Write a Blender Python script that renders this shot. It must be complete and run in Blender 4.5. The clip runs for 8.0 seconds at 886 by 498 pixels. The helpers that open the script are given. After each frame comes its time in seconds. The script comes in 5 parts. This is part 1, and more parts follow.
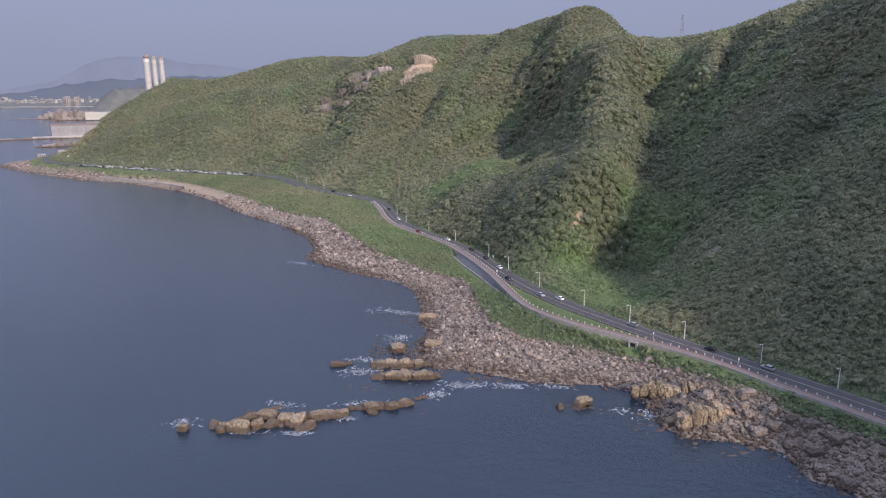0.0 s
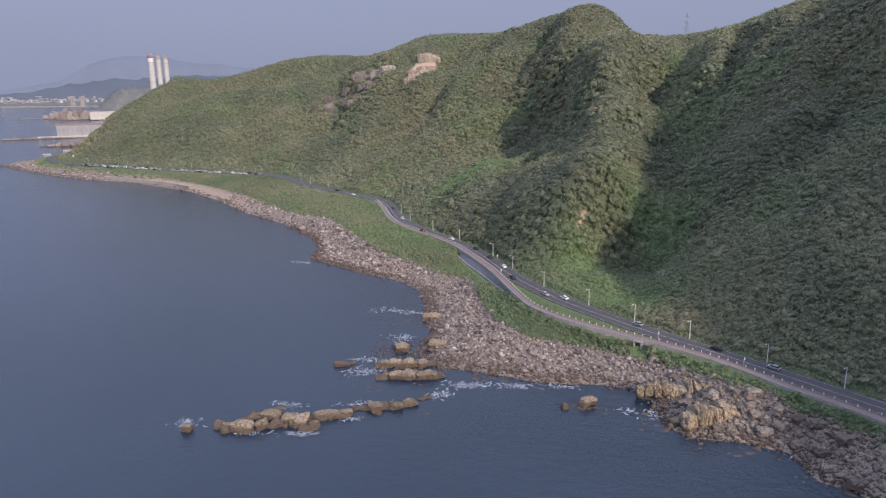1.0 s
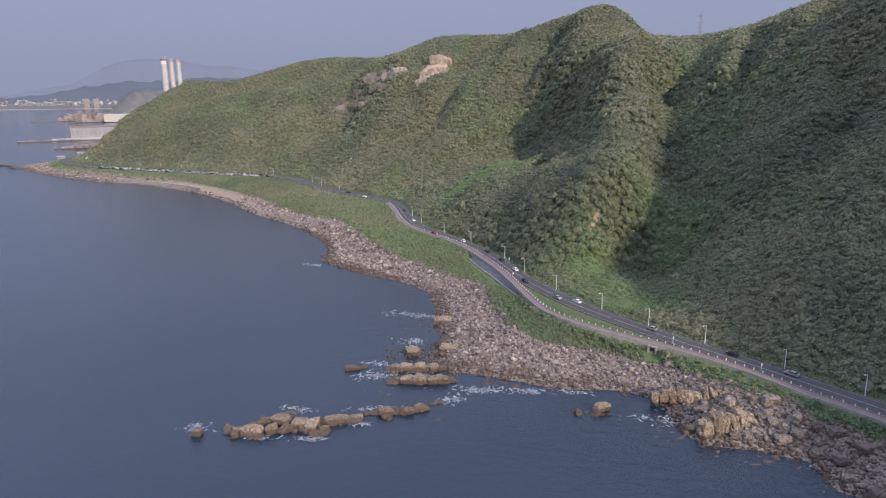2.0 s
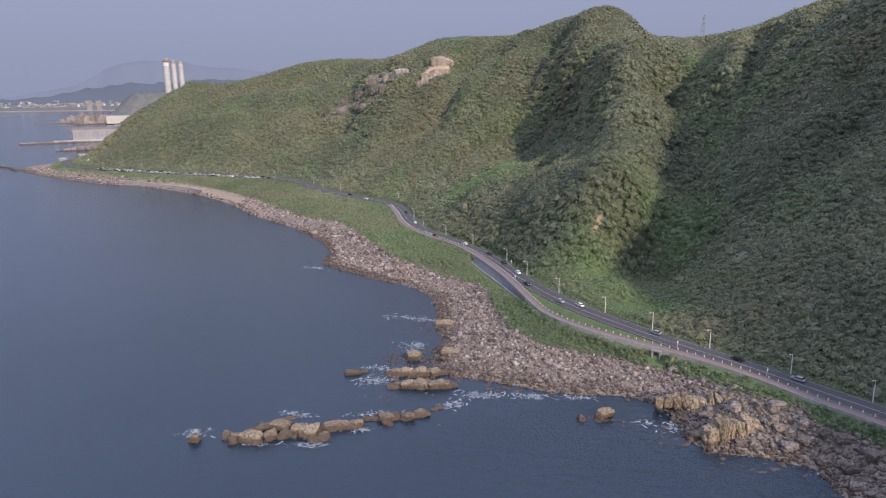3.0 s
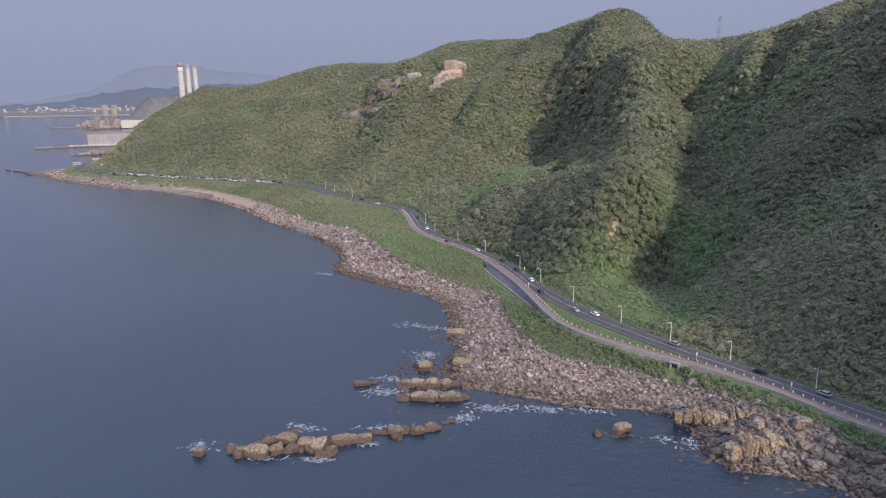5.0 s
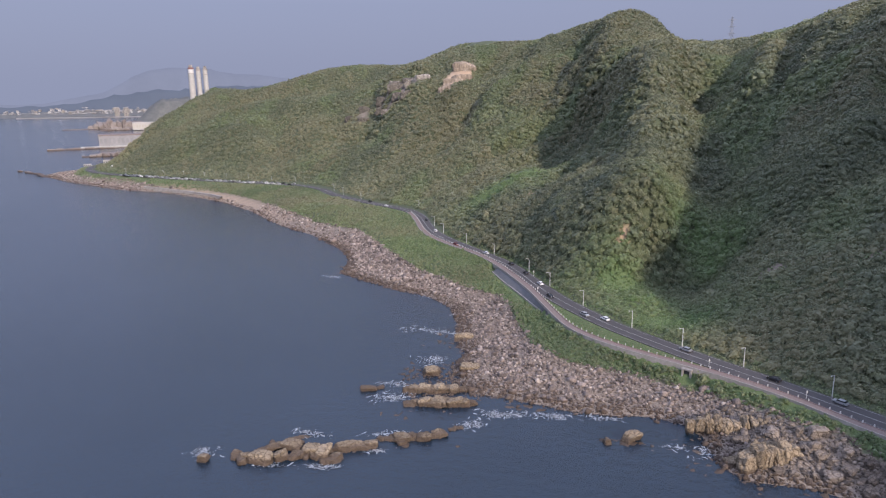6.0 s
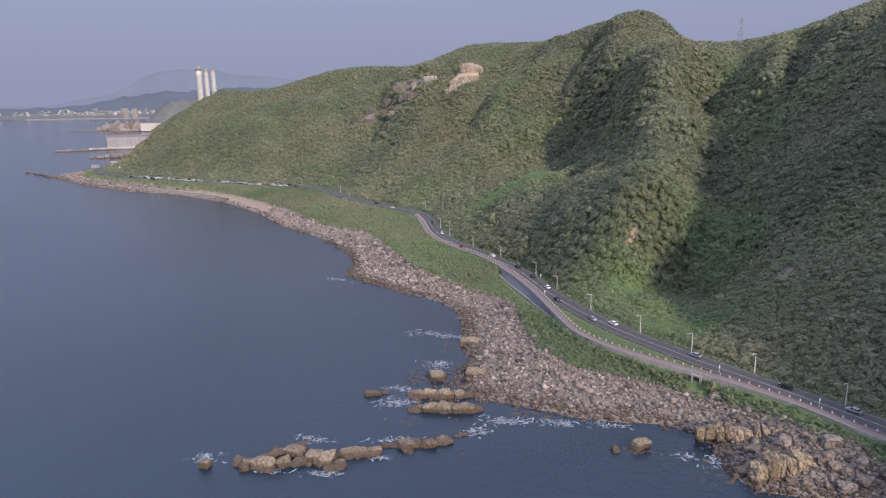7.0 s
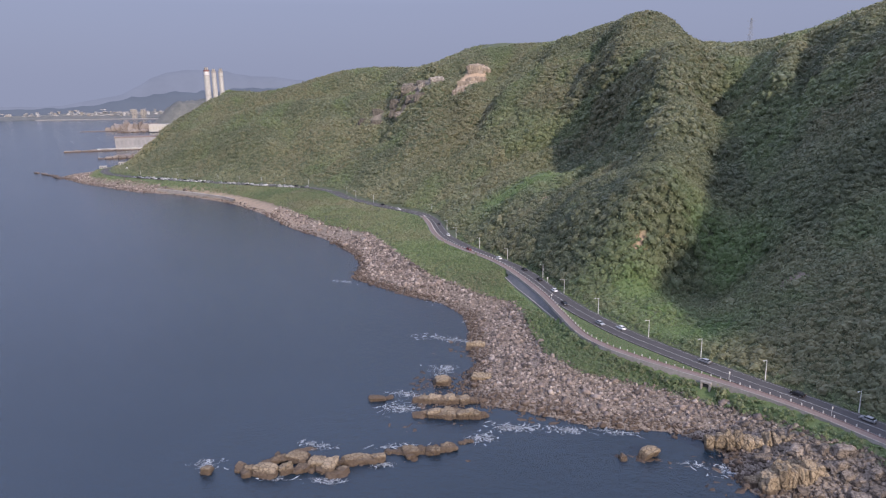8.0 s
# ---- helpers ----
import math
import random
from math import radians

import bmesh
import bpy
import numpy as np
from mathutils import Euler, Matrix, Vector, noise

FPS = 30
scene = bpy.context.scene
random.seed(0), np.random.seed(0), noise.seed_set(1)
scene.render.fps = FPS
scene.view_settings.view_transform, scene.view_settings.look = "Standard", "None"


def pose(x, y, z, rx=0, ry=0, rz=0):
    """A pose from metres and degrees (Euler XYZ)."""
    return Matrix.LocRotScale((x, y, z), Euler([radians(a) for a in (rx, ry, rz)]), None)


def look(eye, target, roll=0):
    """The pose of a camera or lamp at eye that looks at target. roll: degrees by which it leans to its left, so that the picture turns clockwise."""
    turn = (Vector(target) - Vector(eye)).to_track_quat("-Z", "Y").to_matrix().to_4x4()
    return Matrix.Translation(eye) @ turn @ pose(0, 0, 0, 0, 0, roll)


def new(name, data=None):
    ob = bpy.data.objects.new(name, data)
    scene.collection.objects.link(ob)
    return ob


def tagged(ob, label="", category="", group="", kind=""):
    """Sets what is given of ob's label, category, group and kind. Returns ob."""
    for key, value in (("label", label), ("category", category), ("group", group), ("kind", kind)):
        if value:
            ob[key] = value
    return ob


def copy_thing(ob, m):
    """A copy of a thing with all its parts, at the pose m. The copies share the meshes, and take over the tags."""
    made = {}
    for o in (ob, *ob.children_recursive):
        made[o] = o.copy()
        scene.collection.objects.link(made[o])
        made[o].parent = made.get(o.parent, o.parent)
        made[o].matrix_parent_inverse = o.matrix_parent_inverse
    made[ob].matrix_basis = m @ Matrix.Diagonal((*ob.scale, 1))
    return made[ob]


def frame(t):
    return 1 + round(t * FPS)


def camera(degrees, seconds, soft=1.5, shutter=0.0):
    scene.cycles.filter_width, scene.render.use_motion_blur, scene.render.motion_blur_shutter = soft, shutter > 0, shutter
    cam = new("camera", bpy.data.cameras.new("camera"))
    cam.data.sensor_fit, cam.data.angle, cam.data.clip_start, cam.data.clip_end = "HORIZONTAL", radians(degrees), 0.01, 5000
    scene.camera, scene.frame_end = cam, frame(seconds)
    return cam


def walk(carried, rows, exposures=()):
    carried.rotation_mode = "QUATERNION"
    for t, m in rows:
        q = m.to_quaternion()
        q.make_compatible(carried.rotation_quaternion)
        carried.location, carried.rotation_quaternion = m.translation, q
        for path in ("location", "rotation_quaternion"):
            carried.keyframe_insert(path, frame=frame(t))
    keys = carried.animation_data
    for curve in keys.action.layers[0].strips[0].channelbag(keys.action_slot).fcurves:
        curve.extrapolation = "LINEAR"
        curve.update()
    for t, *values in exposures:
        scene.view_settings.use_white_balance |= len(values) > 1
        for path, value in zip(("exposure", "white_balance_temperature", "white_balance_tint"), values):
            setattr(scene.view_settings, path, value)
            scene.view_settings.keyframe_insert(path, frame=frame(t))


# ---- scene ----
cam = camera(66.0, 8.0, 1.2)
PATH = [
    (0, (-0.743, 3.029, 99.58), (-1.198, 4.919, 99.11), -0.3),
    (0.5, (-0.716, 3.315, 99.751), (-1.182, 5.201, 99.279), -0.5),
    (1, (-0.807, 3.755, 99.78), (-1.274, 5.641, 99.306), -0.5),
    (1.5, (-1.228, 4.897, 99.767), (-1.714, 6.779, 99.295), -0.6),
    (3, (-1.946, 8.806, 99.795), (-2.451, 10.684, 99.33), -0.7),
    (3.5, (-2.191, 10.399, 99.833), (-2.7, 12.277, 99.37), -0.8),
    (4, (-2.453, 11.912, 99.835), (-2.96, 13.791, 99.376), -0.8),
    (4.5, (-2.882, 13.397, 99.892), (-3.404, 15.273, 99.435), -0.8),
    (6, (-3.536, 18.224, 99.786), (-4.104, 20.088, 99.337), -0.9),
    (6.5, (-3.765, 19.736, 99.808), (-4.342, 21.598, 99.361), -0.8),
    (7, (-3.994, 21.246, 99.827), (-4.582, 23.106, 99.382), -0.9),
    (7.5, (-4.332, 22.686, 99.967), (-4.929, 24.543, 99.523), -0.9),
    (8, (-4.325, 24.295, 100.183), (-4.933, 26.148, 99.74), -0.9),
]
walk(cam, [(t, look(eye, target, roll)) for t, eye, target, roll in PATH], [(0, 1.12, 5480, 24), (8, 1.12, 5480, 24)])

# ---- light ----
SUN_AZ, SUN_EL = radians(134), radians(24.5)  # clockwise from +y, above the horizon
world = bpy.data.worlds.new("sky")
scene.world = world
world.use_nodes = True
wn = world.node_tree.nodes
sky = wn.new("ShaderNodeTexSky")
sky.sky_type = "NISHITA"
sky.sun_disc = False
sky.sun_elevation, sky.sun_rotation = SUN_EL, SUN_AZ
sky.air_density, sky.dust_density, sky.ozone_density = 1.0, 6.0, 2.0
haze = wn.new("ShaderNodeMix")  # a milky veil over the whole sky
haze.data_type = "RGBA"
haze.inputs[0].default_value = 0.95
haze.inputs[7].default_value = (1.28, 1.355, 1.50, 1)
world.node_tree.links.new(sky.outputs[0], haze.inputs[6])
# the veil brightens from the horizon to the zenith, its unseen top raised to fill shade
direction, split = wn.new("ShaderNodeTexCoord"), wn.new("ShaderNodeSeparateXYZ")
world.node_tree.links.new(direction.outputs["Generated"], split.inputs[0])
rise = wn.new("ShaderNodeValToRGB")
for k, (at, tone) in enumerate(((0.0, (0.30, 0.30, 0.30)), (0.12, (0.315, 0.315, 0.315)), (0.40, (0.66, 0.66, 0.66)), (1.0, (1.0, 1.0, 1.0)))):
    stop = rise.color_ramp.elements[k] if k < 2 else rise.color_ramp.elements.new(at)
    stop.position, stop.color = at, (*tone, 1)
world.node_tree.links.new(split.outputs[2], rise.inputs[0])
veil = wn.new("ShaderNodeMix")
veil.data_type, veil.blend_type = "RGBA", "MULTIPLY"
veil.inputs[0].default_value = 1.0
world.node_tree.links.new(haze.outputs[2], veil.inputs[6])
world.node_tree.links.new(rise.outputs[0], veil.inputs[7])
world.node_tree.links.new(veil.outputs[2], wn["Background"].inputs[0])
wn["Background"].inputs[1].default_value = 0.38
sun_data = bpy.data.lights.new("sun", "SUN")
sun_data.energy, sun_data.angle, sun_data.color = 2.1, radians(1.5), (1.0, 0.81, 0.53)
sun = new("sun", sun_data)
sun.matrix_world = look((300 * math.sin(SUN_AZ), 300 * math.cos(SUN_AZ), 300 * math.tan(SUN_EL)), (0, 0, 0))


# ---- materials ----
def node_mat(name, rough=0.8, metal=0.0):
    m = bpy.data.materials.new(name)
    m.use_nodes = True
    b = m.node_tree.nodes["Principled BSDF"]
    b.inputs["Roughness"].default_value, b.inputs["Metallic"].default_value = rough, metal
    return m, m.node_tree.nodes, m.node_tree.links, b


def noise_node(n, l, scale, detail=4.0, rough=0.6, world_space=True):
    t = n.new("ShaderNodeTexNoise")
    t.inputs["Scale"].default_value, t.inputs["Detail"].default_value, t.inputs["Roughness"].default_value = scale, detail, rough
    if world_space:
        g = n.new("ShaderNodeNewGeometry")
        l.new(g.outputs["Position"], t.inputs["Vector"])
    return t


def ramp_node(n, l, src, stops):
    r = n.new("ShaderNodeValToRGB")
    e = r.color_ramp.elements
    while len(e) < len(stops):
        e.new(0.5)
    for k, (p, c) in enumerate(stops):
        e[k].position, e[k].color = p, (*c, 1)
    l.new(src, r.inputs[0])
    return r


def mix_node(n, l, fac, a, b, kind="MIX"):
    m = n.new("ShaderNodeMix")
    m.data_type, m.blend_type = "RGBA", kind
    for src, k in ((fac, 0), (a, 6), (b, 7)):
        if isinstance(src, (int, float)):
            m.inputs[k].default_value = src
        elif isinstance(src, tuple):
            m.inputs[k].default_value = (*src, 1)
        else:
            l.new(src, m.inputs[k])
    return m.outputs[2]


def bump_node(n, l, b, src, strength, distance):
    k = n.new("ShaderNodeBump")
    k.inputs["Strength"].default_value, k.inputs["Distance"].default_value = strength, distance
    l.new(src, k.inputs["Height"])
    l.new(k.outputs[0], b.inputs["Normal"])
    return k


def surface(name, dark, light, scale, rough=0.8, bump=0.3, depth=0.05, metal=0.0, patch=0.0, patch_color=(0.2, 0.2, 0.2)):
    """A weathered plain surface: grain between two colours, and larger stains."""
    m, n, l, b = node_mat(name, rough, metal)
    fine = noise_node(n, l, scale, 6)
    big = noise_node(n, l, scale * 0.11, 3)
    c = ramp_node(n, l, fine.outputs[0], [(0.3, dark), (0.7, light)]).outputs[0]
    if patch:
        f = ramp_node(n, l, big.outputs[0], [(0.45, (0, 0, 0)), (0.7, (patch,) * 3)]).outputs[0]
        c = mix_node(n, l, f, c, patch_color)
    l.new(c, b.inputs["Base Color"])
    if bump:
        bump_node(n, l, b, fine.outputs[0], bump, depth)
    return m


def foliage(name, stops, fresh_colour, dry_colour, grain=1.2):
    """Leaves: each plant its own green, fresh in the hollows and dry on the spurs, mottled by leaf masses."""
    m, n, l, b = node_mat(name, 0.6)

    def own(key):
        a = n.new("ShaderNodeAttribute")
        a.attribute_name = key
        return a.outputs["Fac"]
    g = n.new("ShaderNodeNewGeometry")
    part_mix = n.new("ShaderNodeMath")
    part_mix.operation = "MULTIPLY_ADD"
    l.new(g.outputs["Random Per Island"], part_mix.inputs[0])
    part_mix.inputs[1].default_value = 0.22
    l.new(own("tone"), part_mix.inputs[2])
    c = ramp_node(n, l, part_mix.outputs[0], stops).outputs[0]
    c = mix_node(n, l, own("dry"), c, dry_colour)
    c = mix_node(n, l, own("fresh"), c, fresh_colour)
    fine = noise_node(n, l, grain, 5, 0.75)
    shade = ramp_node(n, l, fine.outputs[0], [(0.3, (0.7,) * 3), (0.7, (1.25,) * 3)]).outputs[0]
    c = mix_node(n, l, 1.0, c, shade, "MULTIPLY")
    l.new(c, b.inputs["Base Color"])
    # pale sheen and gloss stand in for the haze over the slopes
    b.inputs["Specular IOR Level"].default_value = 0.7
    b.inputs["Sheen Weight"].default_value, b.inputs["Sheen Roughness"].default_value = 0.4, 0.6
    b.inputs["Sheen Tint"].default_value = (0.78, 0.84, 0.64, 1)
    thin = n.new("ShaderNodeBsdfTranslucent")
    l.new(c, thin.inputs["Color"])
    both = n.new("ShaderNodeMixShader")
    both.inputs[0].default_value = 0.35
    l.new(b.outputs[0], both.inputs[1])
    l.new(thin.outputs[0], both.inputs[2])
    l.new(both.outputs[0], n["Material Output"].inputs["Surface"])
    return m


# leaf greens kept paler than life, making up for the absent haze
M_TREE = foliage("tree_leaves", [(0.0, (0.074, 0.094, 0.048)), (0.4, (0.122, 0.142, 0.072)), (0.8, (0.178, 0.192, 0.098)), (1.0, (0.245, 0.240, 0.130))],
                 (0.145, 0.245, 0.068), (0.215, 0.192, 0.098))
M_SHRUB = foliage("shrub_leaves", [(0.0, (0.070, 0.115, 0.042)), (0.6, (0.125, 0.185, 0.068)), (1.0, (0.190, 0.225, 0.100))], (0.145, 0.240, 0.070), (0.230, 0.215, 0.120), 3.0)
M_ASPHALT = surface("asphalt", (0.050, 0.047, 0.048), (0.074, 0.069, 0.070), 3.0, 0.9, 0.1, 0.01, patch=0.5, patch_color=(0.090, 0.082, 0.080))
M_PATH = surface("red_paving", (0.160, 0.122, 0.108), (0.215, 0.168, 0.148), 2.0, 0.85, 0.1, 0.01, patch=0.4, patch_color=(0.25, 0.19, 0.16))
M_PAINT = surface("road_paint", (0.30, 0.30, 0.285), (0.42, 0.42, 0.40), 4.0, 0.7, 0.0)
M_CONCRETE = surface("concrete", (0.26, 0.24, 0.22), (0.38, 0.36, 0.33), 0.8, 0.9, 0.2, 0.03, patch=0.6, patch_color=(0.16, 0.145, 0.13))
M_KERB = surface("kerb_stone", (0.22, 0.15, 0.13), (0.28, 0.20, 0.175), 2.0, 0.85, 0.0)
M_SLAB = surface("wet_concrete", (0.10, 0.10, 0.105), (0.15, 0.15, 0.152), 0.5, 0.85, 0.1, 0.02, patch=0.5, patch_color=(0.10, 0.11, 0.115))
M_WHITE = surface("white_paint", (0.50, 0.49, 0.47), (0.64, 0.63, 0.61), 1.0, 0.6, 0.0)
M_RED = surface("red_paint", (0.17, 0.085, 0.078), (0.21, 0.105, 0.095), 1.0, 0.6, 0.0)
M_DARK = surface("culvert_shade", (0.03, 0.03, 0.03), (0.05, 0.05, 0.05), 1.0, 0.9, 0.0)
M_CREAM = surface("cream_paint", (0.36, 0.355, 0.335), (0.44, 0.43, 0.405), 0.15, 0.8, 0.0, patch=0.3, patch_color=(0.45, 0.40, 0.33))
M_CREAM2 = surface("cream_panel", (0.36, 0.34, 0.29), (0.42, 0.40, 0.34), 0.2, 0.8, 0.0)
M_GREY = surface("grey_cladding", (0.21, 0.21, 0.22), (0.28, 0.28, 0.285), 0.1, 0.8, 0.0, patch=0.4, patch_color=(0.28, 0.26, 0.25))
M_GREY2 = surface("grey_panel", (0.19, 0.19, 0.20), (0.25, 0.25, 0.26), 0.1, 0.8, 0.0)
M_RUST = surface("rusty_roofing", (0.17, 0.135, 0.12), (0.22, 0.18, 0.165), 0.08, 0.9, 0.0)
M_QUAY = surface("weathered_white", (0.30, 0.30, 0.295), (0.40, 0.40, 0.39), 0.2, 0.8, 0.0)
M_TOWN = [surface("town_render", (0.36, 0.36, 0.365), (0.50, 0.50, 0.505), 0.05, 0.9, 0.0), surface("town_beige", (0.24, 0.22, 0.20), (0.32, 0.30, 0.27), 0.05, 0.9, 0.0),
          surface("town_grey", (0.17, 0.175, 0.185), (0.24, 0.245, 0.255), 0.05, 0.9, 0.0)]
M_STEEL = surface("galvanised_steel", (0.16, 0.165, 0.175), (0.22, 0.225, 0.235), 2.0, 0.7, 0.0)
M_TYRE = surface("rubber", (0.015, 0.015, 0.015), (0.03, 0.03, 0.03), 8.0, 0.8, 0.0)
M_CARGLASS = surface("tinted_glass", (0.02, 0.025, 0.03), (0.03, 0.035, 0.04), 1.0, 0.08, 0.0)
M_CAR_WHITE = surface("white_car_paint", (0.68, 0.68, 0.68), (0.76, 0.76, 0.76), 2.0, 0.25, 0.0)
M_CAR_SILVER = surface("silver_car_paint", (0.40, 0.41, 0.43), (0.48, 0.49, 0.51), 2.0, 0.3, 0.0, metal=0.6)
M_CAR_DARK = surface("black_car_paint", (0.015, 0.015, 0.018), (0.03, 0.03, 0.033), 2.0, 0.2, 0.0)
M_CAR_RED = surface("dark_red_car_paint", (0.14, 0.02, 0.02), (0.18, 0.03, 0.03), 2.0, 0.25, 0.0)
M_FOAM = surface("foam", (0.30, 0.33, 0.36), (0.52, 0.54, 0.56), 3.0, 0.9, 0.0)
# greens greyed so that the haze of distance is in the colour
M_FAR_GREEN = surface("far_woods", (0.085, 0.092, 0.090), (0.140, 0.143, 0.135), 0.045, 0.95, 0.6, 6.0)


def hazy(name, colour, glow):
    """A backdrop with the haze of many kilometres of bright air put into its glow."""
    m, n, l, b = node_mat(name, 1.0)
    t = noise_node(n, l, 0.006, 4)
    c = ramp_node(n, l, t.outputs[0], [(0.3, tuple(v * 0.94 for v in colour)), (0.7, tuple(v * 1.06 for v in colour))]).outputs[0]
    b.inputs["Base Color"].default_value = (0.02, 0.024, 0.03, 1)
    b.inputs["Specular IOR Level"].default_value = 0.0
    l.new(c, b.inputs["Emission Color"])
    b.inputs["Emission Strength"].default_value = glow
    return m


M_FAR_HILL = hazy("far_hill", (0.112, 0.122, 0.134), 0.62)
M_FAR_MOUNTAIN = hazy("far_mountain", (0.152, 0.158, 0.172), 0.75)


def stone(name, stops, tide, streak=0.0, cracks=0.0):
    """Weathered rock: colour by the piece, grain, cracks and a brown tide mark near the water."""
    m, n, l, b = node_mat(name, 0.85)
    g = n.new("ShaderNodeNewGeometry")
    o = n.new("ShaderNodeObjectInfo")
    add = n.new("ShaderNodeMath")
    add.operation = "ADD"
    l.new(g.outputs["Random Per Island"], add.inputs[0])
    l.new(o.outputs["Random"], add.inputs[1])
    half = n.new("ShaderNodeMath")
    half.operation = "FRACT"
    l.new(add.outputs[0], half.inputs[0])
    c = ramp_node(n, l, half.outputs[0], stops).outputs[0]
    grain = noise_node(n, l, 1.1, 7, 0.7)
    shade = ramp_node(n, l, grain.outputs[0], [(0.28, (0.5, 0.47, 0.44)), (0.5, (0.95,) * 3), (0.75, (1.2,) * 3)]).outputs[0]
    c = mix_node(n, l, 1.0, c, shade, "MULTIPLY")
    if cracks:  # dark joints that split the rock, bent by its grain
        bend = mix_node(n, l, 0.22, g.outputs["Position"], grain.outputs["Color"], "ADD")
        cell = n.new("ShaderNodeTexVoronoi")
        cell.feature = "DISTANCE_TO_EDGE"
        cell.inputs["Scale"].default_value = cracks
        l.new(bend, cell.inputs["Vector"])
        line = ramp_node(n, l, cell.outputs["Distance"], [(0.0, (0.34, 0.31, 0.28)), (0.05, (0.8,) * 3), (0.12, (1.0,) * 3)]).outputs[0]
        c = mix_node(n, l, 1.0, c, line, "MULTIPLY")
        pits = noise_node(n, l, 3.2, 3, 0.6)
        pit = ramp_node(n, l, pits.outputs[0], [(0.33, (0.62, 0.58, 0.54)), (0.46, (1.0,) * 3)]).outputs[0]
        c = mix_node(n, l, 1.0, c, pit, "MULTIPLY")
    if streak:  # rain streaks and seams that run down the face
        squeeze = n.new("ShaderNodeMapping")
        squeeze.inputs["Scale"].default_value = (0.35, 0.35, 0.05)
        l.new(g.outputs["Position"], squeeze.inputs["Vector"])
        runs = noise_node(n, l, 1.0, 6, 0.7, False)
        l.new(squeeze.outputs[0], runs.inputs["Vector"])
        seam = ramp_node(n, l, runs.outputs[0], [(0.36, (1 - streak,) * 3), (0.5, (0.95,) * 3), (0.66, (1 + streak,) * 3)]).outputs[0]
        c = mix_node(n, l, 1.0, c, seam, "MULTIPLY")
    sep = n.new("ShaderNodeSeparateXYZ")
    l.new(g.outputs["Position"], sep.inputs[0])
    wob = n.new("ShaderNodeMath")
    wob.operation = "MULTIPLY_ADD"
    l.new(grain.outputs[0], wob.inputs[0])
    wob.inputs[1].default_value = -2.8
    l.new(sep.outputs[2], wob.inputs[2])
    t = ramp_node(n, l, wob.outputs[0], [(0.0, (0.85,) * 3), (min(1.0, tide), (0, 0, 0))]).outputs[0]
    c = mix_node(n, l, t, c, (0.075, 0.052, 0.036))
    l.new(c, b.inputs["Base Color"])
    bump_node(n, l, b, grain.outputs[0], 1.0, 0.5)
    return m


M_ROCK = stone("ochre_rock", [(0.0, (0.235, 0.187, 0.124)), (0.5, (0.305, 0.245, 0.164)), (1.0, (0.375, 0.305, 0.212))], 0.6, 0.0, 0.55)
M_FARROCK = stone("far_rock", [(0.0, (0.17, 0.145, 0.13)), (0.5, (0.21, 0.18, 0.16)), (1.0, (0.25, 0.22, 0.195))], 0.3)
M_BOULDER = stone("boulder_stone", [(0.0, (0.075, 0.060, 0.051)), (0.4, (0.185, 0.150, 0.128)), (0.8, (0.310, 0.252, 0.214)), (1.0, (0.46, 0.40, 0.35))], 0.4)
M_BOULDER2 = stone("large_boulder_stone", [(0.0, (0.105, 0.086, 0.070)), (0.5, (0.195, 0.162, 0.130)), (1.0, (0.31, 0.264, 0.220))], 0.4, 0.0, 0.5)
M_CLIFF = stone("cliff_stone", [(0.0, (0.100, 0.092, 0.078)), (0.5, (0.150, 0.135, 0.114)), (0.8, (0.19, 0.170, 0.144)), (1.0, (0.42, 0.39, 0.345))], 0.3, 0.55)
M_SCAR = stone("scar_stone", [(0.0, (0.26, 0.215, 0.165)), (0.5, (0.30, 0.25, 0.195)), (1.0, (0.34, 0.285, 0.225))], 0.3, 0.4)
M_POLE = surface("pole_paint", (0.52, 0.52, 0.50), (0.64, 0.64, 0.62), 2.0, 0.5, 0.0)


def ground_material():
    m, n, l, b = node_mat("ground_soil", 0.95)
    fine = noise_node(n, l, 0.6, 6, 0.7)
    soil = ramp_node(n, l, fine.outputs[0], [(0.3, (0.060, 0.076, 0.040)), (0.7, (0.095, 0.112, 0.058))]).outputs[0]
    grit = noise_node(n, l, 1.5, 6, 0.7)
    rock = ramp_node(n, l, grit.outputs[0], [(0.3, (0.10, 0.080, 0.064)), (0.5, (0.20, 0.165, 0.132)), (0.7, (0.34, 0.29, 0.24))]).outputs[0]
    grass = ramp_node(n, l, fine.outputs[0], [(0.3, (0.080, 0.125, 0.045)), (0.7, (0.125, 0.165, 0.065))]).outputs[0]
    scar = ramp_node(n, l, grit.outputs[0], [(0.3, (0.28, 0.20, 0.13)), (0.7, (0.48, 0.37, 0.26))]).outputs[0]
    c = soil
    for name, col in (("rock", rock), ("grass", grass), ("scar", scar)):
        a = n.new("ShaderNodeAttribute")
        a.attribute_name = name
        c = mix_node(n, l, a.outputs["Fac"], c, col)
    l.new(c, b.inputs["Base Color"])
    bump_node(n, l, b, grit.outputs[0], 0.8, 0.4)
    return m


def water_material():
    m, n, l, b = node_mat("sea_water", 0.12)
    b.inputs["IOR"].default_value = 1.48
    big = noise_node(n, l, 0.006, 3)
    c = ramp_node(n, l, big.outputs[0], [(0.35, (0.010, 0.022, 0.037)), (0.65, (0.017, 0.031, 0.050))]).outputs[0]
    l.new(c, b.inputs["Base Color"])
    w1 = noise_node(n, l, 0.32, 8, 0.68)
    bump_node(n, l, b, w1.outputs[0], 0.6, 0.6)
    return m


M_GROUND, M_WATER = ground_material(), water_material()


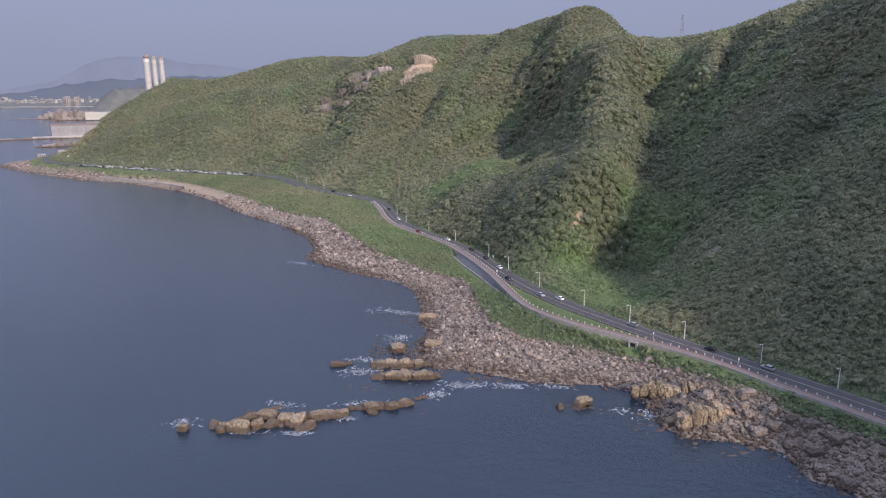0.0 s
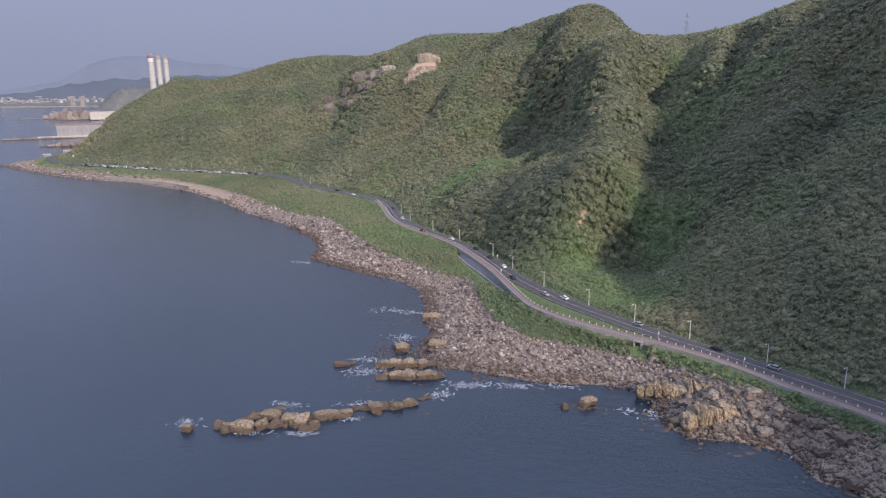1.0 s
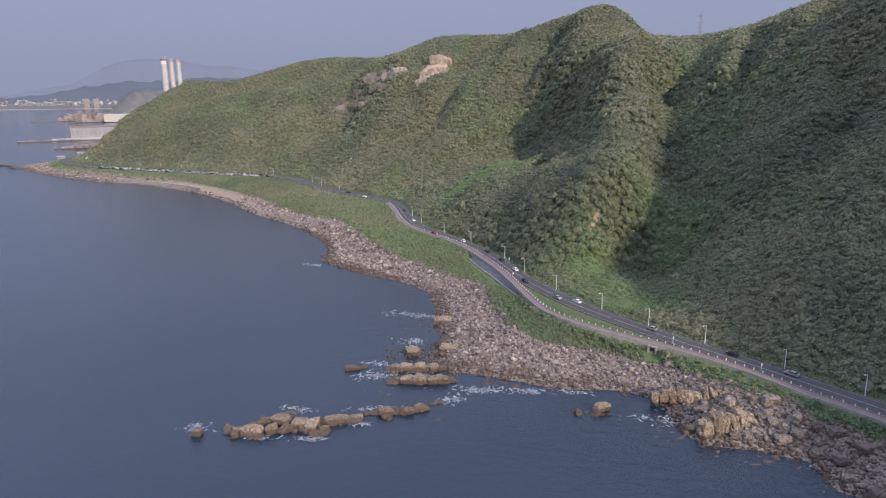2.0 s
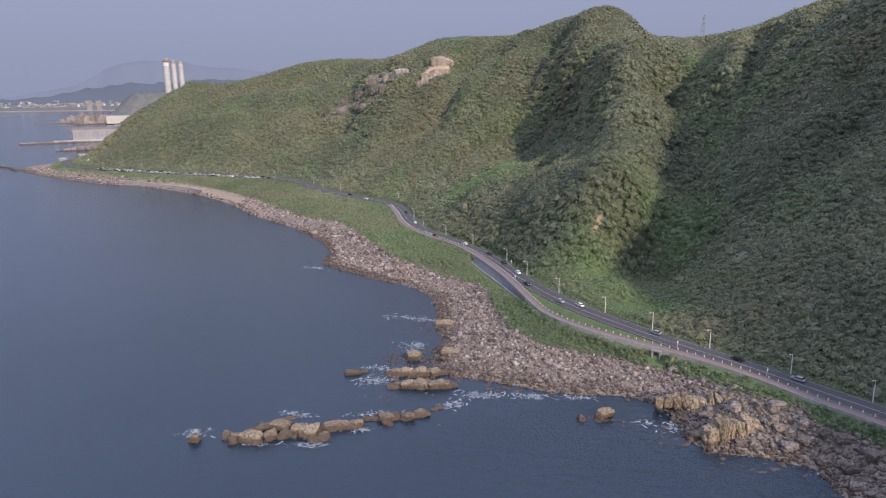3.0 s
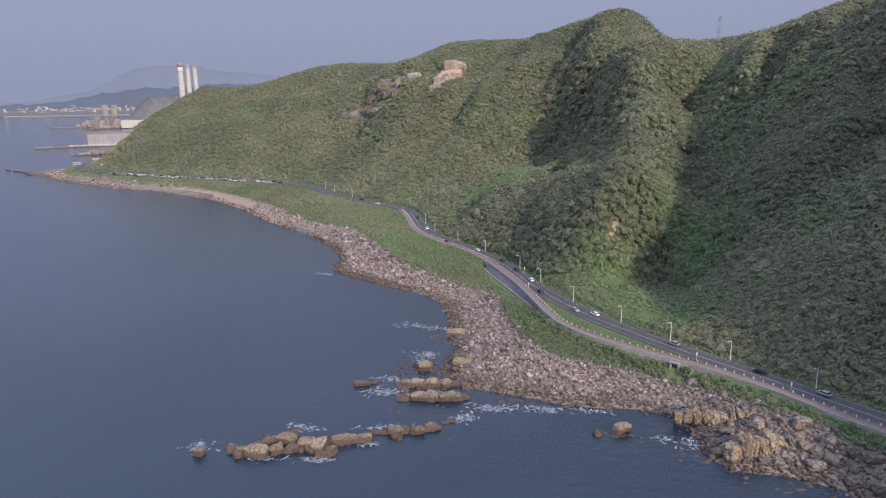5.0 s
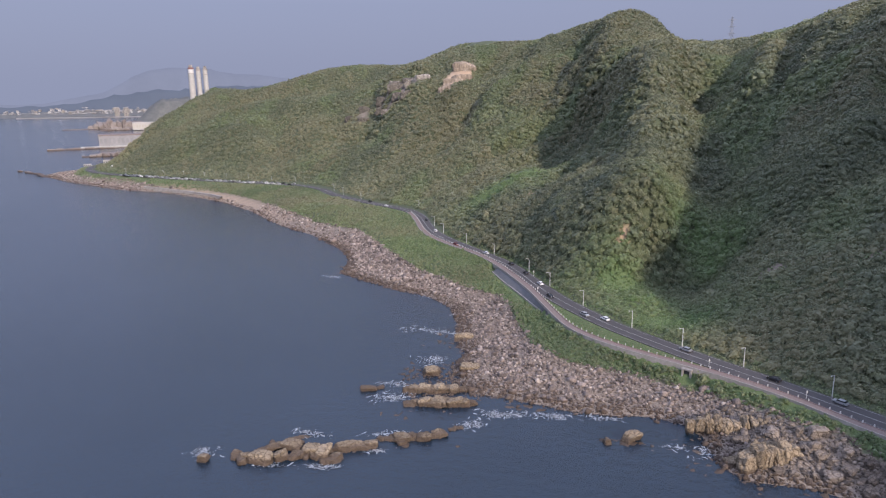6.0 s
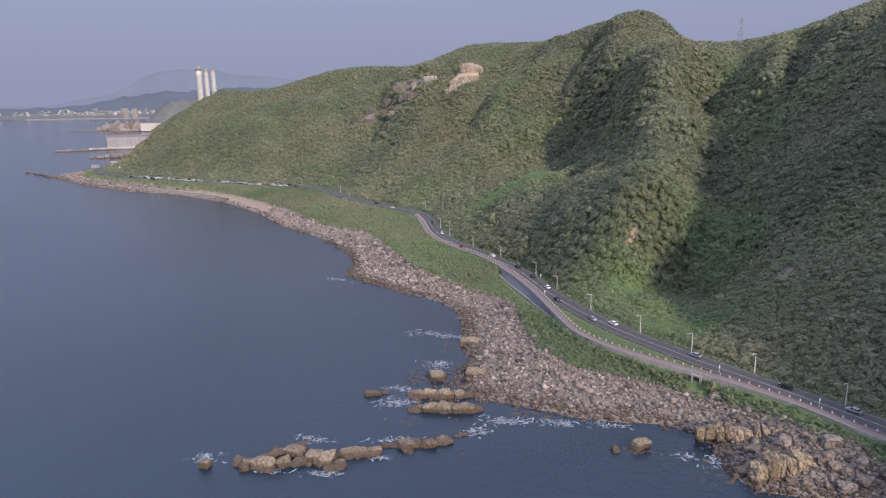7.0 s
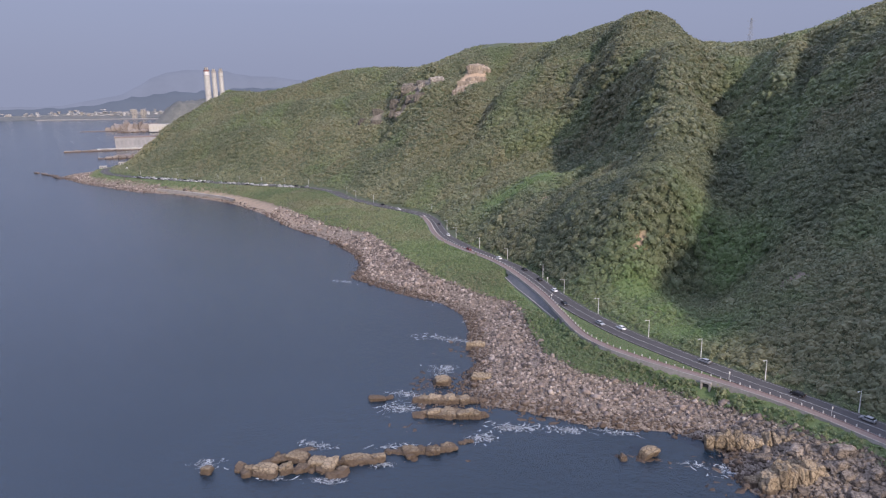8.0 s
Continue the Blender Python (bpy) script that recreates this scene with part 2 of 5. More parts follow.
# ---- helpers of this scene ----
def mesh_of(name, verts, faces, material, smooth=False):
    me = bpy.data.meshes.new(name)
    me.from_pydata([tuple(v) for v in verts], [], [tuple(f) for f in faces])
    me.materials.append(material)
    if smooth:
        me.polygons.foreach_set("use_smooth", [True] * len(me.polygons))
    me.update()
    return me


def part(name, bm, material, parent=None, label=""):
    """One bmesh as one mesh object, under a thing or at top level."""
    me = bpy.data.meshes.new(name)
    bm.to_mesh(me)
    bm.free()
    me.materials.append(material)
    ob = new(name, me)
    ob.parent = parent
    return tagged(ob, label) if label else ob


def tri_cloud(name, template_v, template_f, places, material, own=None):
    """Many small copies of several templates in one mesh. places: rows of template, 3x3 turn-and-size, place; own: values of each copy."""
    kinds = np.array([q[0] for q in places])
    turns, spots = np.array([q[1] for q in places]), np.array([q[2] for q in places])
    vs, fs, base, order = [], [], 0, []
    for k in range(len(template_v)):
        pick = kinds == k
        n_, size = int(pick.sum()), len(template_v[k])
        if n_:
            vs.append((np.einsum("vi,nji->nvj", template_v[k], turns[pick]) + spots[pick][:, None, :]).reshape(-1, 3))
            fs.append((template_f[k][None] + (base + np.arange(n_) * size)[:, None, None]).reshape(-1, 3))
            base += n_ * size
            order.append(np.repeat(np.flatnonzero(pick), size))
    v, f = np.concatenate(vs), np.concatenate(fs)
    me = bpy.data.meshes.new(name)
    me.vertices.add(len(v))
    me.vertices.foreach_set("co", v.astype(np.float32).ravel())
    me.loops.add(f.size)
    me.loops.foreach_set("vertex_index", f.astype(np.int32).ravel())
    me.polygons.add(len(f))
    me.polygons.foreach_set("loop_start", np.arange(0, f.size, 3, dtype=np.int32))
    me.materials.append(material)
    for key, values in (own or {}).items():
        me.attributes.new(key, "FLOAT", "POINT").data.foreach_set("value", values[np.concatenate(order)].astype(np.float32))
    me.update(calc_edges=True)
    return new(name, me)


def ico(sub):
    bm = bmesh.new()
    bmesh.ops.create_icosphere(bm, subdivisions=sub, radius=1.0)
    v = np.array([x.co[:] for x in bm.verts])
    f = np.array([[x.index for x in p.verts] for p in bm.faces])
    bm.free()
    return v, f


# ---- the plan ----
SHORE = np.array([(-560, 1120), (-640, 1000), (-700, 900), (-745, 830), (-775, 765), (-770, 730), (-748, 716), (-684, 681), (-592, 643), (-550, 628), (-507, 627), (-461, 611), (-393, 578), (-339, 539), (-282, 487),
                  (-237, 457), (-213, 435), (-188, 410), (-175, 388), (-168, 361), (-150, 351), (-127, 338), (-105, 330), (-90, 315), (-81, 294),
                  (-76, 275), (-68, 259), (-70, 246), (-58, 226), (-41, 225), (-25, 222), (-11, 222), (0, 224), (10, 222), (16, 214), (19, 200),
                  (25, 193), (39, 194), (51, 191), (55, 177), (62, 176), (68, 168), (79, 156), (92, 125), (100, 70), (104, 0), (104, -60)], float)
ROAD = np.array([(-716, 758), (-690, 722), (-655, 696), (-608, 679), (-542, 664), (-459, 649), (-386, 639), (-338, 634), (-305, 612), (-281, 583), (-235, 548), (-201, 527),
                 (-182, 515), (-164, 490), (-150, 459), (-138, 436), (-120, 413), (-105, 398), (-92, 384), (-79, 371), (-67, 355), (-54, 331),
                 (-38, 306), (-15, 278), (-4, 269), (8, 258), (22, 247), (42, 232), (62, 215), (92, 190), (118, 155), (130, 100), (134, 40), (134, -40)], float)
PROMENADE = np.array([(-179, 506), (-163, 477), (-150, 448), (-138, 427), (-125, 412), (-111, 399), (-94, 383), (-82, 368), (-69, 348), (-54, 322),
                      (-45, 303), (-36, 284), (-31, 274), (-23, 265), (-13, 258), (-3, 252), (7, 247), (17, 242), (30, 234), (42, 225), (50, 217), (56, 211), (63, 206), (74, 196),
                      (86, 185), (111, 152), (122, 100), (126, 40)], float)
CHANNEL = np.array([(-80, 358), (-71, 341), (-62, 327), (-54, 313), (-46, 300), (-41, 291)], float)
VERGE = np.array([(-738, 758), (-700, 706), (-645, 681), (-568, 659), (-512, 634), (-408, 601), (-356, 569), (-316, 540), (-275, 504), (-245, 479), (-222, 466), (-197, 450), (-168, 415), (-147, 386),
                  (-120, 356), (-101, 345), (-84, 332), (-68, 324), (-59, 304), (-50, 283), (-43, 265), (-37, 257), (-28, 249), (-15, 248), (-4, 245), (8, 239),
                  (19, 234), (34, 223), (41, 215), (49, 212), (55, 204), (61, 199), (67, 194), (72, 190), (88, 164), (104, 100), (110, 30)], float)
ROAD_Z = 10.0
# clearings: centre, half widths, kind
CLEARINGS = [(8, 287, 15, 8, "grass"), (-5, 303, 12, 9, "bush"), (22, 365, 13, 8, "bush"), (30, 352, 7, 4, "grass"), (-97, 475, 26, 15, "grass"), (-84, 488, 14, 9, "grass"), (-14, 324, 9, 8, "grass"),
             (-209, 758, 14, 36, "scar"), (-284, 768, 13, 9, "rock"), (-266, 754, 12, 8, "rock"), (-298, 760, 10, 8, "rock"), (-274, 740, 13, 7, "rock"), (-321, 757, 7, 10, "rock"), (-250, 742, 8, 6, "rock"), (2, 366, 2.2, 2.6, "scar"),
             (20, 420, 2.4, 4, "scar"), (-14, 340, 2.4, 2.4, "scar"), (-60, 424, 4, 3, "scar"), (-72, 428, 3, 2.5, "scar"),
             (44, 301, 5, 2.4, "rock"), (74, 286, 4, 2.4, "rock")]
# past x = 200 an unseen ridge, raised to cast shade over the valley
CREST = [(-628, 723, 25), (-609, 754, 44), (-595, 800, 71), (-557, 800, 77), (-525, 817, 89), (-466, 815, 95), (-403, 815, 100), (-347, 827, 110),
         (-310, 852, 126), (-276, 888, 149), (-242, 903, 162), (-210, 895, 165), (-149, 844, 158), (-112, 819, 161), (-79, 810, 171), (-53, 786, 175),
         (-29, 771, 175), (-5, 742, 167), (6, 701, 149), (29, 671, 138), (53, 646, 139), (86, 591, 140), (102, 576, 147), (120, 555, 154), (132, 546, 156),
         (145, 522, 159), (161, 506, 164), (178, 486, 172), (215, 430, 206), (228, 370, 212), (222, 300, 202), (212, 230, 188), (208, 170, 162), (210, 115, 152), (218, 55, 121), (228, 8, 114)]
CREST_FAR = [(-663, 894, 88), (-647, 913, 97), (-655, 950, 100), (-618, 935, 109), (-537, 908, 107), (-512, 929, 118), (-470, 955, 132), (-436, 969, 140),
             (-392, 959, 139), (-361, 946, 135)]
SPUR = [(-12, 614, 131), (-5, 503, 106), (-1, 441, 83), (0, 408, 69), (2, 370, 55), (0, 351, 43), (-11, 342, 33), (-23, 333, 23)]
SPUR_FOOT = [(23, 528, 90), (27, 461, 67), (32, 409, 49), (22, 377, 36), (3, 355, 23), (-7, 325, 12), (8, 291, 10)]
GULLY = [(-97, 672, 104), (-106, 622, 75), (-108, 575, 49), (-108, 530, 39), (-112, 500, 34), (-135, 481, 19)]
LOW_SPUR = [(-21, 405, 57), (-42, 405, 48), (-64, 406, 37), (-84, 416, 28)]
RIGHT_FACE = [(60, 493, 98), (60, 383, 70), (42, 356, 44), (51, 291, 32), (38, 266, 18), (94, 414, 98), (78, 332, 62), (77, 273, 38), (66, 243, 19),
              (107, 307, 66), (91, 253, 34), (150, 300, 92), (150, 380, 120), (165, 240, 82), (165, 95, 42), (168, 150, 62), (168, 55, 34)]
LEFT_FACE = [(-579, 712, 25), (-505, 719, 36), (-425, 709, 38), (-440, 765, 67), (-375, 754, 68), (-341, 681, 29), (-286, 706, 52), (-293, 763, 93),
             (-274, 768, 103), (-247, 606, 22), (-217, 693, 71), (-178, 565, 28), (-197, 723, 99), (-158, 650, 73), (-170, 754, 111), (-201, 572, 27)]


CAPE = [(-685, 765, 11), (-683, 775, 20), (-681, 800, 40), (-677, 815, 48), (-678, 835, 56), (-664, 860, 71), (-656, 885, 86), (-672, 774, 16), (-640, 800, 50), (-712, 800, 8), (-720, 780, 6), (-640, 752, 28), (-650, 735, 14), (-735, 745, 5)]
FLANK = [(-36, 622, 132), (-66, 640, 116), (-30, 585, 110), (-60, 590, 72), (-88, 600, 64), (-26, 505, 72), (-56, 510, 43), (-84, 520, 37), (-34, 555, 74), (-66, 560, 50), (-92, 562, 45), (-26, 468, 66), (-54, 470, 46), (-80, 478, 40), (-18, 440, 68), (-44, 440, 50), (-24, 378, 52), (-36, 366, 43), (-88, 440, 37), (-20, 415, 62), (-48, 420, 48), (-49, 372, 36), (-64, 385, 27), (-80, 398, 21), (-26, 342, 34)]
HIGH_GULLY = [(-74, 750, 152), (-75, 722, 136), (-78, 694, 120), (-60, 735, 159), (-46, 711, 157), (-46, 659, 142), (-90, 690, 128), (-28, 690, 152), (-22, 645, 138)]
BUTTRESS = [(-292, 792, 117), (-282, 752, 98), (-272, 716, 70), (-338, 785, 84), (-335, 750, 66), (-325, 715, 44)]
VALLEY_BACK = [(-560, 870, 80), (-450, 880, 88), (-380, 890, 100)]
SADDLE_BACK = [(30, 735, 112), (55, 720, 108), (8, 795, 128), (90, 690, 115), (14, 594, 128), (31, 600, 121), (48, 602, 121), (66, 588, 124)]


# folds of the slopes: line, metres up (ridge) or down (gully), half width
FOLDS = [([(-67, 732), (-70, 697), (-80, 648), (-94, 625)], -5, 10), ([(-322, 814), (-318, 780), (-304, 736), (-301, 714)], -9, 12),
         ([(-183, 797), (-173, 713), (-175, 653), (-182, 616)], -8, 15), ([(-229, 735), (-205, 686), (-196, 637)], -6, 12),
         ([(-120, 781), (-120, 697), (-130, 661)], 7, 12), ([(-258, 789), (-249, 738), (-243, 698)], 6, 14), ([(102, 440), (91, 396), (78, 368)], 7, 11),
         ([(122, 441), (106, 399), (97, 360)], -6, 9), ([(75, 575), (68, 531), (59, 496)], 6, 8), ([(88, 552), (76, 506), (69, 476)], -6, 8),
         ([(107, 517), (86, 483), (78, 460)], 5, 9), ([(-388, 800), (-361, 770), (-349, 728)], -7, 14), ([(-460, 800), (-440, 766), (-418, 711)], -6, 14),
         ([(-520, 790), (-500, 750), (-480, 712)], 5, 14), ([(-44, 700), (-40, 650), (-34, 612)], 4, 12), ([(-148, 760), (-150, 700), (-156, 640)], 4, 12)]


def resample(line, step):
    seg = np.linalg.norm(np.diff(line, axis=0), axis=1)
    at = np.r_[0, np.cumsum(seg)]
    u = np.linspace(0, at[-1], max(2, int(at[-1] / step)))
    return np.stack([np.interp(u, at, line[:, k]) for k in range(line.shape[1])], 1)


def smooth_line(line, step, passes=6):
    p = resample(line, step)
    for _ in range(passes):
        p[1:-1] = (p[:-2] + 2 * p[1:-1] + p[2:]) / 4
    return p


def side_of(p, line):
    """Signed distance of points from a line: above nought on its left, which is inland."""
    best, sign, lean = np.full(len(p), 1e9), np.ones(len(p)), np.zeros(len(p))
    for a, b in zip(line[:-1], line[1:]):
        ab = b - a
        t = np.clip(((p - a) @ ab) / (ab @ ab), 0, 1)
        off = p - (a + t[:, None] * ab)
        d = np.hypot(off[:, 0], off[:, 1])
        c = (ab[0] * off[:, 1] - ab[1] * off[:, 0]) / np.hypot(*ab)
        near = (d < best - 1e-6) | ((d < best + 1e-6) & (np.abs(c) > lean))
        best[near], sign[near], lean[near] = d[near], np.where(c[near] > 0, 1, -1), np.abs(c[near])
    return best * sign


def spread(line, z):
    return np.c_[line, np.full(len(line), float(z))]


road_line = smooth_line(ROAD, 4, 10)
prom_line = smooth_line(PROMENADE, 3, 6)
CHANNEL_Z = 7.0
shift = np.gradient(road_line, axis=0)
normal = np.stack([-shift[:, 1], shift[:, 0]], 1) / np.linalg.norm(shift, axis=1)[:, None]
crest = np.array(CREST, float)
back = crest + np.where(crest[:, :1] > 200, np.array([(150, 0, 0)]), np.array([(60, 130, 0)]))
back[:, 2] *= 0.72
behind = back + np.where(crest[:, :1] > 200, np.array([(260, 0, 0)]), np.array([(120, 260, 0)]))
behind[:, 2] *= 0.6
far_back = np.array(CREST_FAR, float) + np.array([(-40, 160, -45)])
crest[:, 2] -= 3.0
verge_points = spread(resample(VERGE, 12), 5.0)
verge_points[:, 2] = np.interp(verge_points[:, 0], (15, 45), (5.0, 7.5))
controls = np.concatenate([
    spread(resample(SHORE, 12), 0.4), verge_points,
    spread(road_line[::5], ROAD_Z), spread((road_line + normal * 8)[::6], ROAD_Z + 0.8),
    resample(crest, 25), back[10:], behind[10:], resample(np.array(CREST_FAR, float), 25) - (0, 0, 2), far_back, resample(np.array(SPUR, float), 18),
    resample(np.array(SPUR_FOOT, float), 18), resample(np.array(GULLY, float), 22), np.array(LOW_SPUR, float), np.array(RIGHT_FACE, float),
    np.array(LEFT_FACE, float), np.array(CAPE, float), np.array(SADDLE_BACK, float),
    np.array(VALLEY_BACK, float), np.array(BUTTRESS, float), np.array(HIGH_GULLY, float), np.array(FLANK, float)])
crest_far = np.array(CREST_FAR, float)
SOFT = 12.0


def kernel(p, q):
    return -np.sqrt(((p[:, None, :] - q[None, :, :]) ** 2).sum(-1) + SOFT**2)


cxy = controls[:, :2]
A = kernel(cxy, cxy) + 0.4 * np.eye(len(cxy))
P1 = np.c_[np.ones(len(cxy)), cxy / 500]
big = np.block([[A, P1], [P1.T, np.zeros((3, 3))]])
weights = np.linalg.solve(big, np.r_[controls[:, 2], np.zeros(3)])


LATTICE = np.random.default_rng(5).uniform(-1, 1, (256, 256))


def fbm(p, scale, octaves=4):
    """Soft hills of noise, about -1 to 1."""
    total, size, sum_ = np.zeros(len(p)), 1.0, 0.0
    for k in range(octaves):
        q = p * scale * 2.0**k + 37.3 * (k + 1)
        i = np.floor(q).astype(int)
        f = q - i
        f = f * f * (3 - 2 * f)
        a, b = LATTICE[i[:, 0] % 256, i[:, 1] % 256], LATTICE[(i[:, 0] + 1) % 256, i[:, 1] % 256]
        c, d = LATTICE[i[:, 0] % 256, (i[:, 1] + 1) % 256], LATTICE[(i[:, 0] + 1) % 256, (i[:, 1] + 1) % 256]
        total += size * ((a * (1 - f[:, 0]) + b * f[:, 0]) * (1 - f[:, 1]) + (c * (1 - f[:, 0]) + d * f[:, 0]) * f[:, 1])
        sum_ += size
        size *= 0.5
    return total / sum_ * 1.4


def height(p, rough=True):
    """The ground's height over points of the plan."""
    z = np.empty(len(p))
    for k in range(0, len(p), 4000):
        q = p[k:k + 4000]
        z[k:k + 4000] = kernel(q, cxy) @ weights[:-3] + np.c_[np.ones(len(q)), q / 500] @ weights[-3:]
    d_road, d_shore = side_of(p, road_line), side_of(p, SHORE)
    if rough:
        hill = np.clip((d_road - 14) / 60, 0, 1)
        ridge = np.minimum(np.abs(side_of(p, crest[:, :2])), np.abs(side_of(p, crest_far[:, :2])))
        hill *= np.clip(ridge / 70, 0.12, 1)
        wave = fbm(np.c_[(p @ (0.75, -0.66)) + 9 * np.sin((p @ (0.66, 0.75)) / 37), (p @ (0.66, 0.75)) * 0.22], 1 / 46.0, 3)
        z += hill * (1 - 2.6 * np.abs(wave)) * 5.2
        rill = fbm(np.c_[(p @ (0.75, -0.66)) + 5 * np.sin((p @ (0.66, 0.75)) / 23), (p @ (0.66, 0.75)) * 0.3], 1 / 19.0, 2)
        z += hill * (0.6 - 1.8 * np.abs(rill)) * 2.2
        z += hill * (fbm(p, 1 / 75.0) * 6.0 + fbm(p, 1 / 24.0, 3) * 3.0)
        for line, rise_, wide in FOLDS:
            near = (np.abs(p - np.mean(line, 0)) < 130).all(1)
            if near.any():
                z[near] += np.clip((d_road[near] - 14) / 40, 0, 1) * rise_ * np.exp(-(side_of(p[near], np.array(line, float)) / wide) ** 2)
        bank = np.clip((-d_road - 11) / 12, 0, 1) * np.clip((d_shore - 12) / 14, 0, 1)
        z += bank * (fbm(p, 1 / 24.0, 3) * 2.4 + 0.6)
        z += np.clip(1 - np.abs(d_shore - 12) / 14, 0, 1) * fbm(p, 1 / 9.0, 3) * 0.7
    z = np.where(d_road > 8, np.maximum(z, ROAD_Z - 1), z)
    d_prom, d_chan = side_of(p, prom_line), side_of(p, CHANNEL)
    flat = np.clip((10 - np.minimum(np.abs(d_road), np.abs(d_prom) + 6.5)) / 2.5, 0, 1)
    z = z * (1 - flat) + (ROAD_Z - 0.25) * flat
    sunk = np.clip((np.where(d_chan > 0, 7.5, 3.2) - np.abs(d_chan)) / 2.0, 0, 1) * (d_prom < -1.2)
    z = z * (1 - sunk) + (CHANNEL_Z - 0.3) * sunk
    return np.where(d_shore < 0, np.maximum(-0.22 * -d_shore, -8), np.maximum(z, 0.15)), d_road, d_shore


# ---- ground ----
def axis(lo, a, b, hi, fine, grow):
    mid = np.arange(a, b, fine)
    up, step, v = [], fine, b
    while v < hi:
        up.append(v)
        step = min(step * grow, 8)
        v += step
    down, step, v = [], fine, a - fine
    while v > lo:
        down.append(v)
        step = min(step * grow, 8)
        v -= step
    return np.r_[down[::-1], mid, up]


gx, gy = axis(-960, -170, 110, 640, 2.5, 1.035), axis(-120, 170, 430, 1350, 2.5, 1.03)
X, Y = np.meshgrid(gx, gy)
grid = np.c_[X.ravel(), Y.ravel()]
gz, g_road, g_shore = height(grid)
nx, ny = len(gx), len(gy)
i0 = (np.arange(ny - 1)[:, None] * nx + np.arange(nx - 1)).ravel()
quads = np.c_[i0, i0 + 1, i0 + nx + 1, i0 + nx]
quads = quads[gz[quads].max(1) > -7.5]
ground_mesh = mesh_of("ground", np.c_[grid, gz], quads, M_GROUND, True)
g_verge = side_of(grid, VERGE)
masks = {"rock": np.clip((1.5 - g_verge) / 3, 0, 1), "grass": np.clip(1 - np.abs(g_road + 12) / 30, 0, 1) * (g_verge > 0) * (g_road < 0),
         "scar": np.zeros(len(grid))}
wobble = 0.35 * fbm(grid, 1 / 9.0, 3)
masks["scar"] = np.clip(1 - np.abs(g_shore - 7) / 9, 0, 0.8) * np.clip(1 - np.abs(grid[:, 0] + 400) / 130, 0, 1) ** 0.3
for x, y, rx, ry, kind in CLEARINGS:
    inside = np.clip((1.15 - np.hypot((grid[:, 0] - x) / rx, (grid[:, 1] - y) / ry) + wobble) * 4, 0, 1)
    if kind != "bush":
        masks[kind] = np.maximum(masks[kind], inside)
for key, value in masks.items():
    ground_mesh.attributes.new(key, "FLOAT", "POINT").data.foreach_set("value", value.astype(np.float32))
ground = tagged(new("ground", ground_mesh), "green coastal hills falling to a rocky shore", "ground", kind="structure")

def ground_at(p):
    """Height, distance from the road and from the shore, read off the built ground."""
    i = np.clip(np.searchsorted(gx, p[:, 0]) - 1, 0, nx - 2)
    j = np.clip(np.searchsorted(gy, p[:, 1]) - 1, 0, ny - 2)
    u = np.clip((p[:, 0] - gx[i]) / (gx[i + 1] - gx[i]), 0, 1)
    w = np.clip((p[:, 1] - gy[j]) / (gy[j + 1] - gy[j]), 0, 1)
    k = j * nx + i
    return tuple((v[k] * (1 - u) + v[k + 1] * u) * (1 - w) + (v[k + nx] * (1 - u) + v[k + nx + 1] * u) * w for v in (gz, g_road, g_shore))


# ---- sea ----
bm = bmesh.new()
bmesh.ops.create_grid(bm, x_segments=40, y_segments=40, size=4950)
sea = tagged(part("water", bm, M_WATER), "calm dark blue sea with small ripples", "sea", kind="structure")


# ---- road ----
def ribbon(name, line, left, right, z, material, thick=0.25, parent=None):
    t = np.gradient(line, axis=0)
    nrm = np.stack([-t[:, 1], t[:, 0]], 1) / np.linalg.norm(t, axis=1)[:, None]
    a, b = line + nrm * left, line + nrm * right
    k = len(line)
    v = np.concatenate([np.c_[a, np.full(k, z)], np.c_[b, np.full(k, z)], np.c_[a, np.full(k, z - thick)], np.c_[b, np.full(k, z - thick)]])
    f = []
    for i in range(k - 1):
        f += [(i, i + k, i + k + 1, i + 1), (i + 2 * k, i, i + 1, i + 1 + 2 * k), (i + k, i + 3 * k, i + 3 * k + 1, i + k + 1)]
    ob = new(name, mesh_of(name, v, f, material))
    ob.parent = parent
    return ob


road = tagged(ribbon("road", road_line, 4.6, -4.4, ROAD_Z, M_ASPHALT), "two-lane grey asphalt coast road", "road", kind="structure")
for name, a, b in (("centre_line", 0.09, -0.09), ("edge_line", 4.0, 3.9), ("edge_line", -3.8, -3.9)):
    ribbon(name, road_line, a, b, ROAD_Z + 0.012, M_PAINT, 0.008, road)
path = tagged(ribbon("pavement", prom_line, 1.3, -1.3, ROAD_Z + 0.1, M_PATH, 0.6), "reddish paved seaside footpath", "pavement", kind="structure")
ribbon("kerb", prom_line, 1.55, 1.3, ROAD_Z + 0.3, M_KERB, 0.9, path)
ribbon("retaining_wall", prom_line, -1.3, -1.6, ROAD_Z + 0.3, M_CONCRETE, 2.4, path)

wall_line = smooth_line(np.array([(-530, 632), (-506, 626), (-464, 613), (-422, 597), (-400, 584)], float), 4, 3)
tagged(ribbon("sea_wall", wall_line, 1.2, -0.8, 4.3, M_CONCRETE, 5.0), "pale concrete sea wall along the beach", "sea wall", kind="structure")
edge_ = smooth_line(CHANNEL, 3, 4)
tops = []
for q in edge_:  # the apron climbs from its low parapet to the foot of the footpath
    k = int(np.argmin(((prom_line - q) ** 2).sum(1)))
    t_ = prom_line[min(k + 1, len(prom_line) - 1)] - prom_line[k - 1]
    tops.append(prom_line[k] + np.array((t_[1], -t_[0])) / np.hypot(*t_) * 1.75)
apron = np.concatenate([np.c_[edge_, np.full(len(edge_), CHANNEL_Z)], np.c_[tops, np.full(len(edge_), ROAD_Z - 0.7)]])
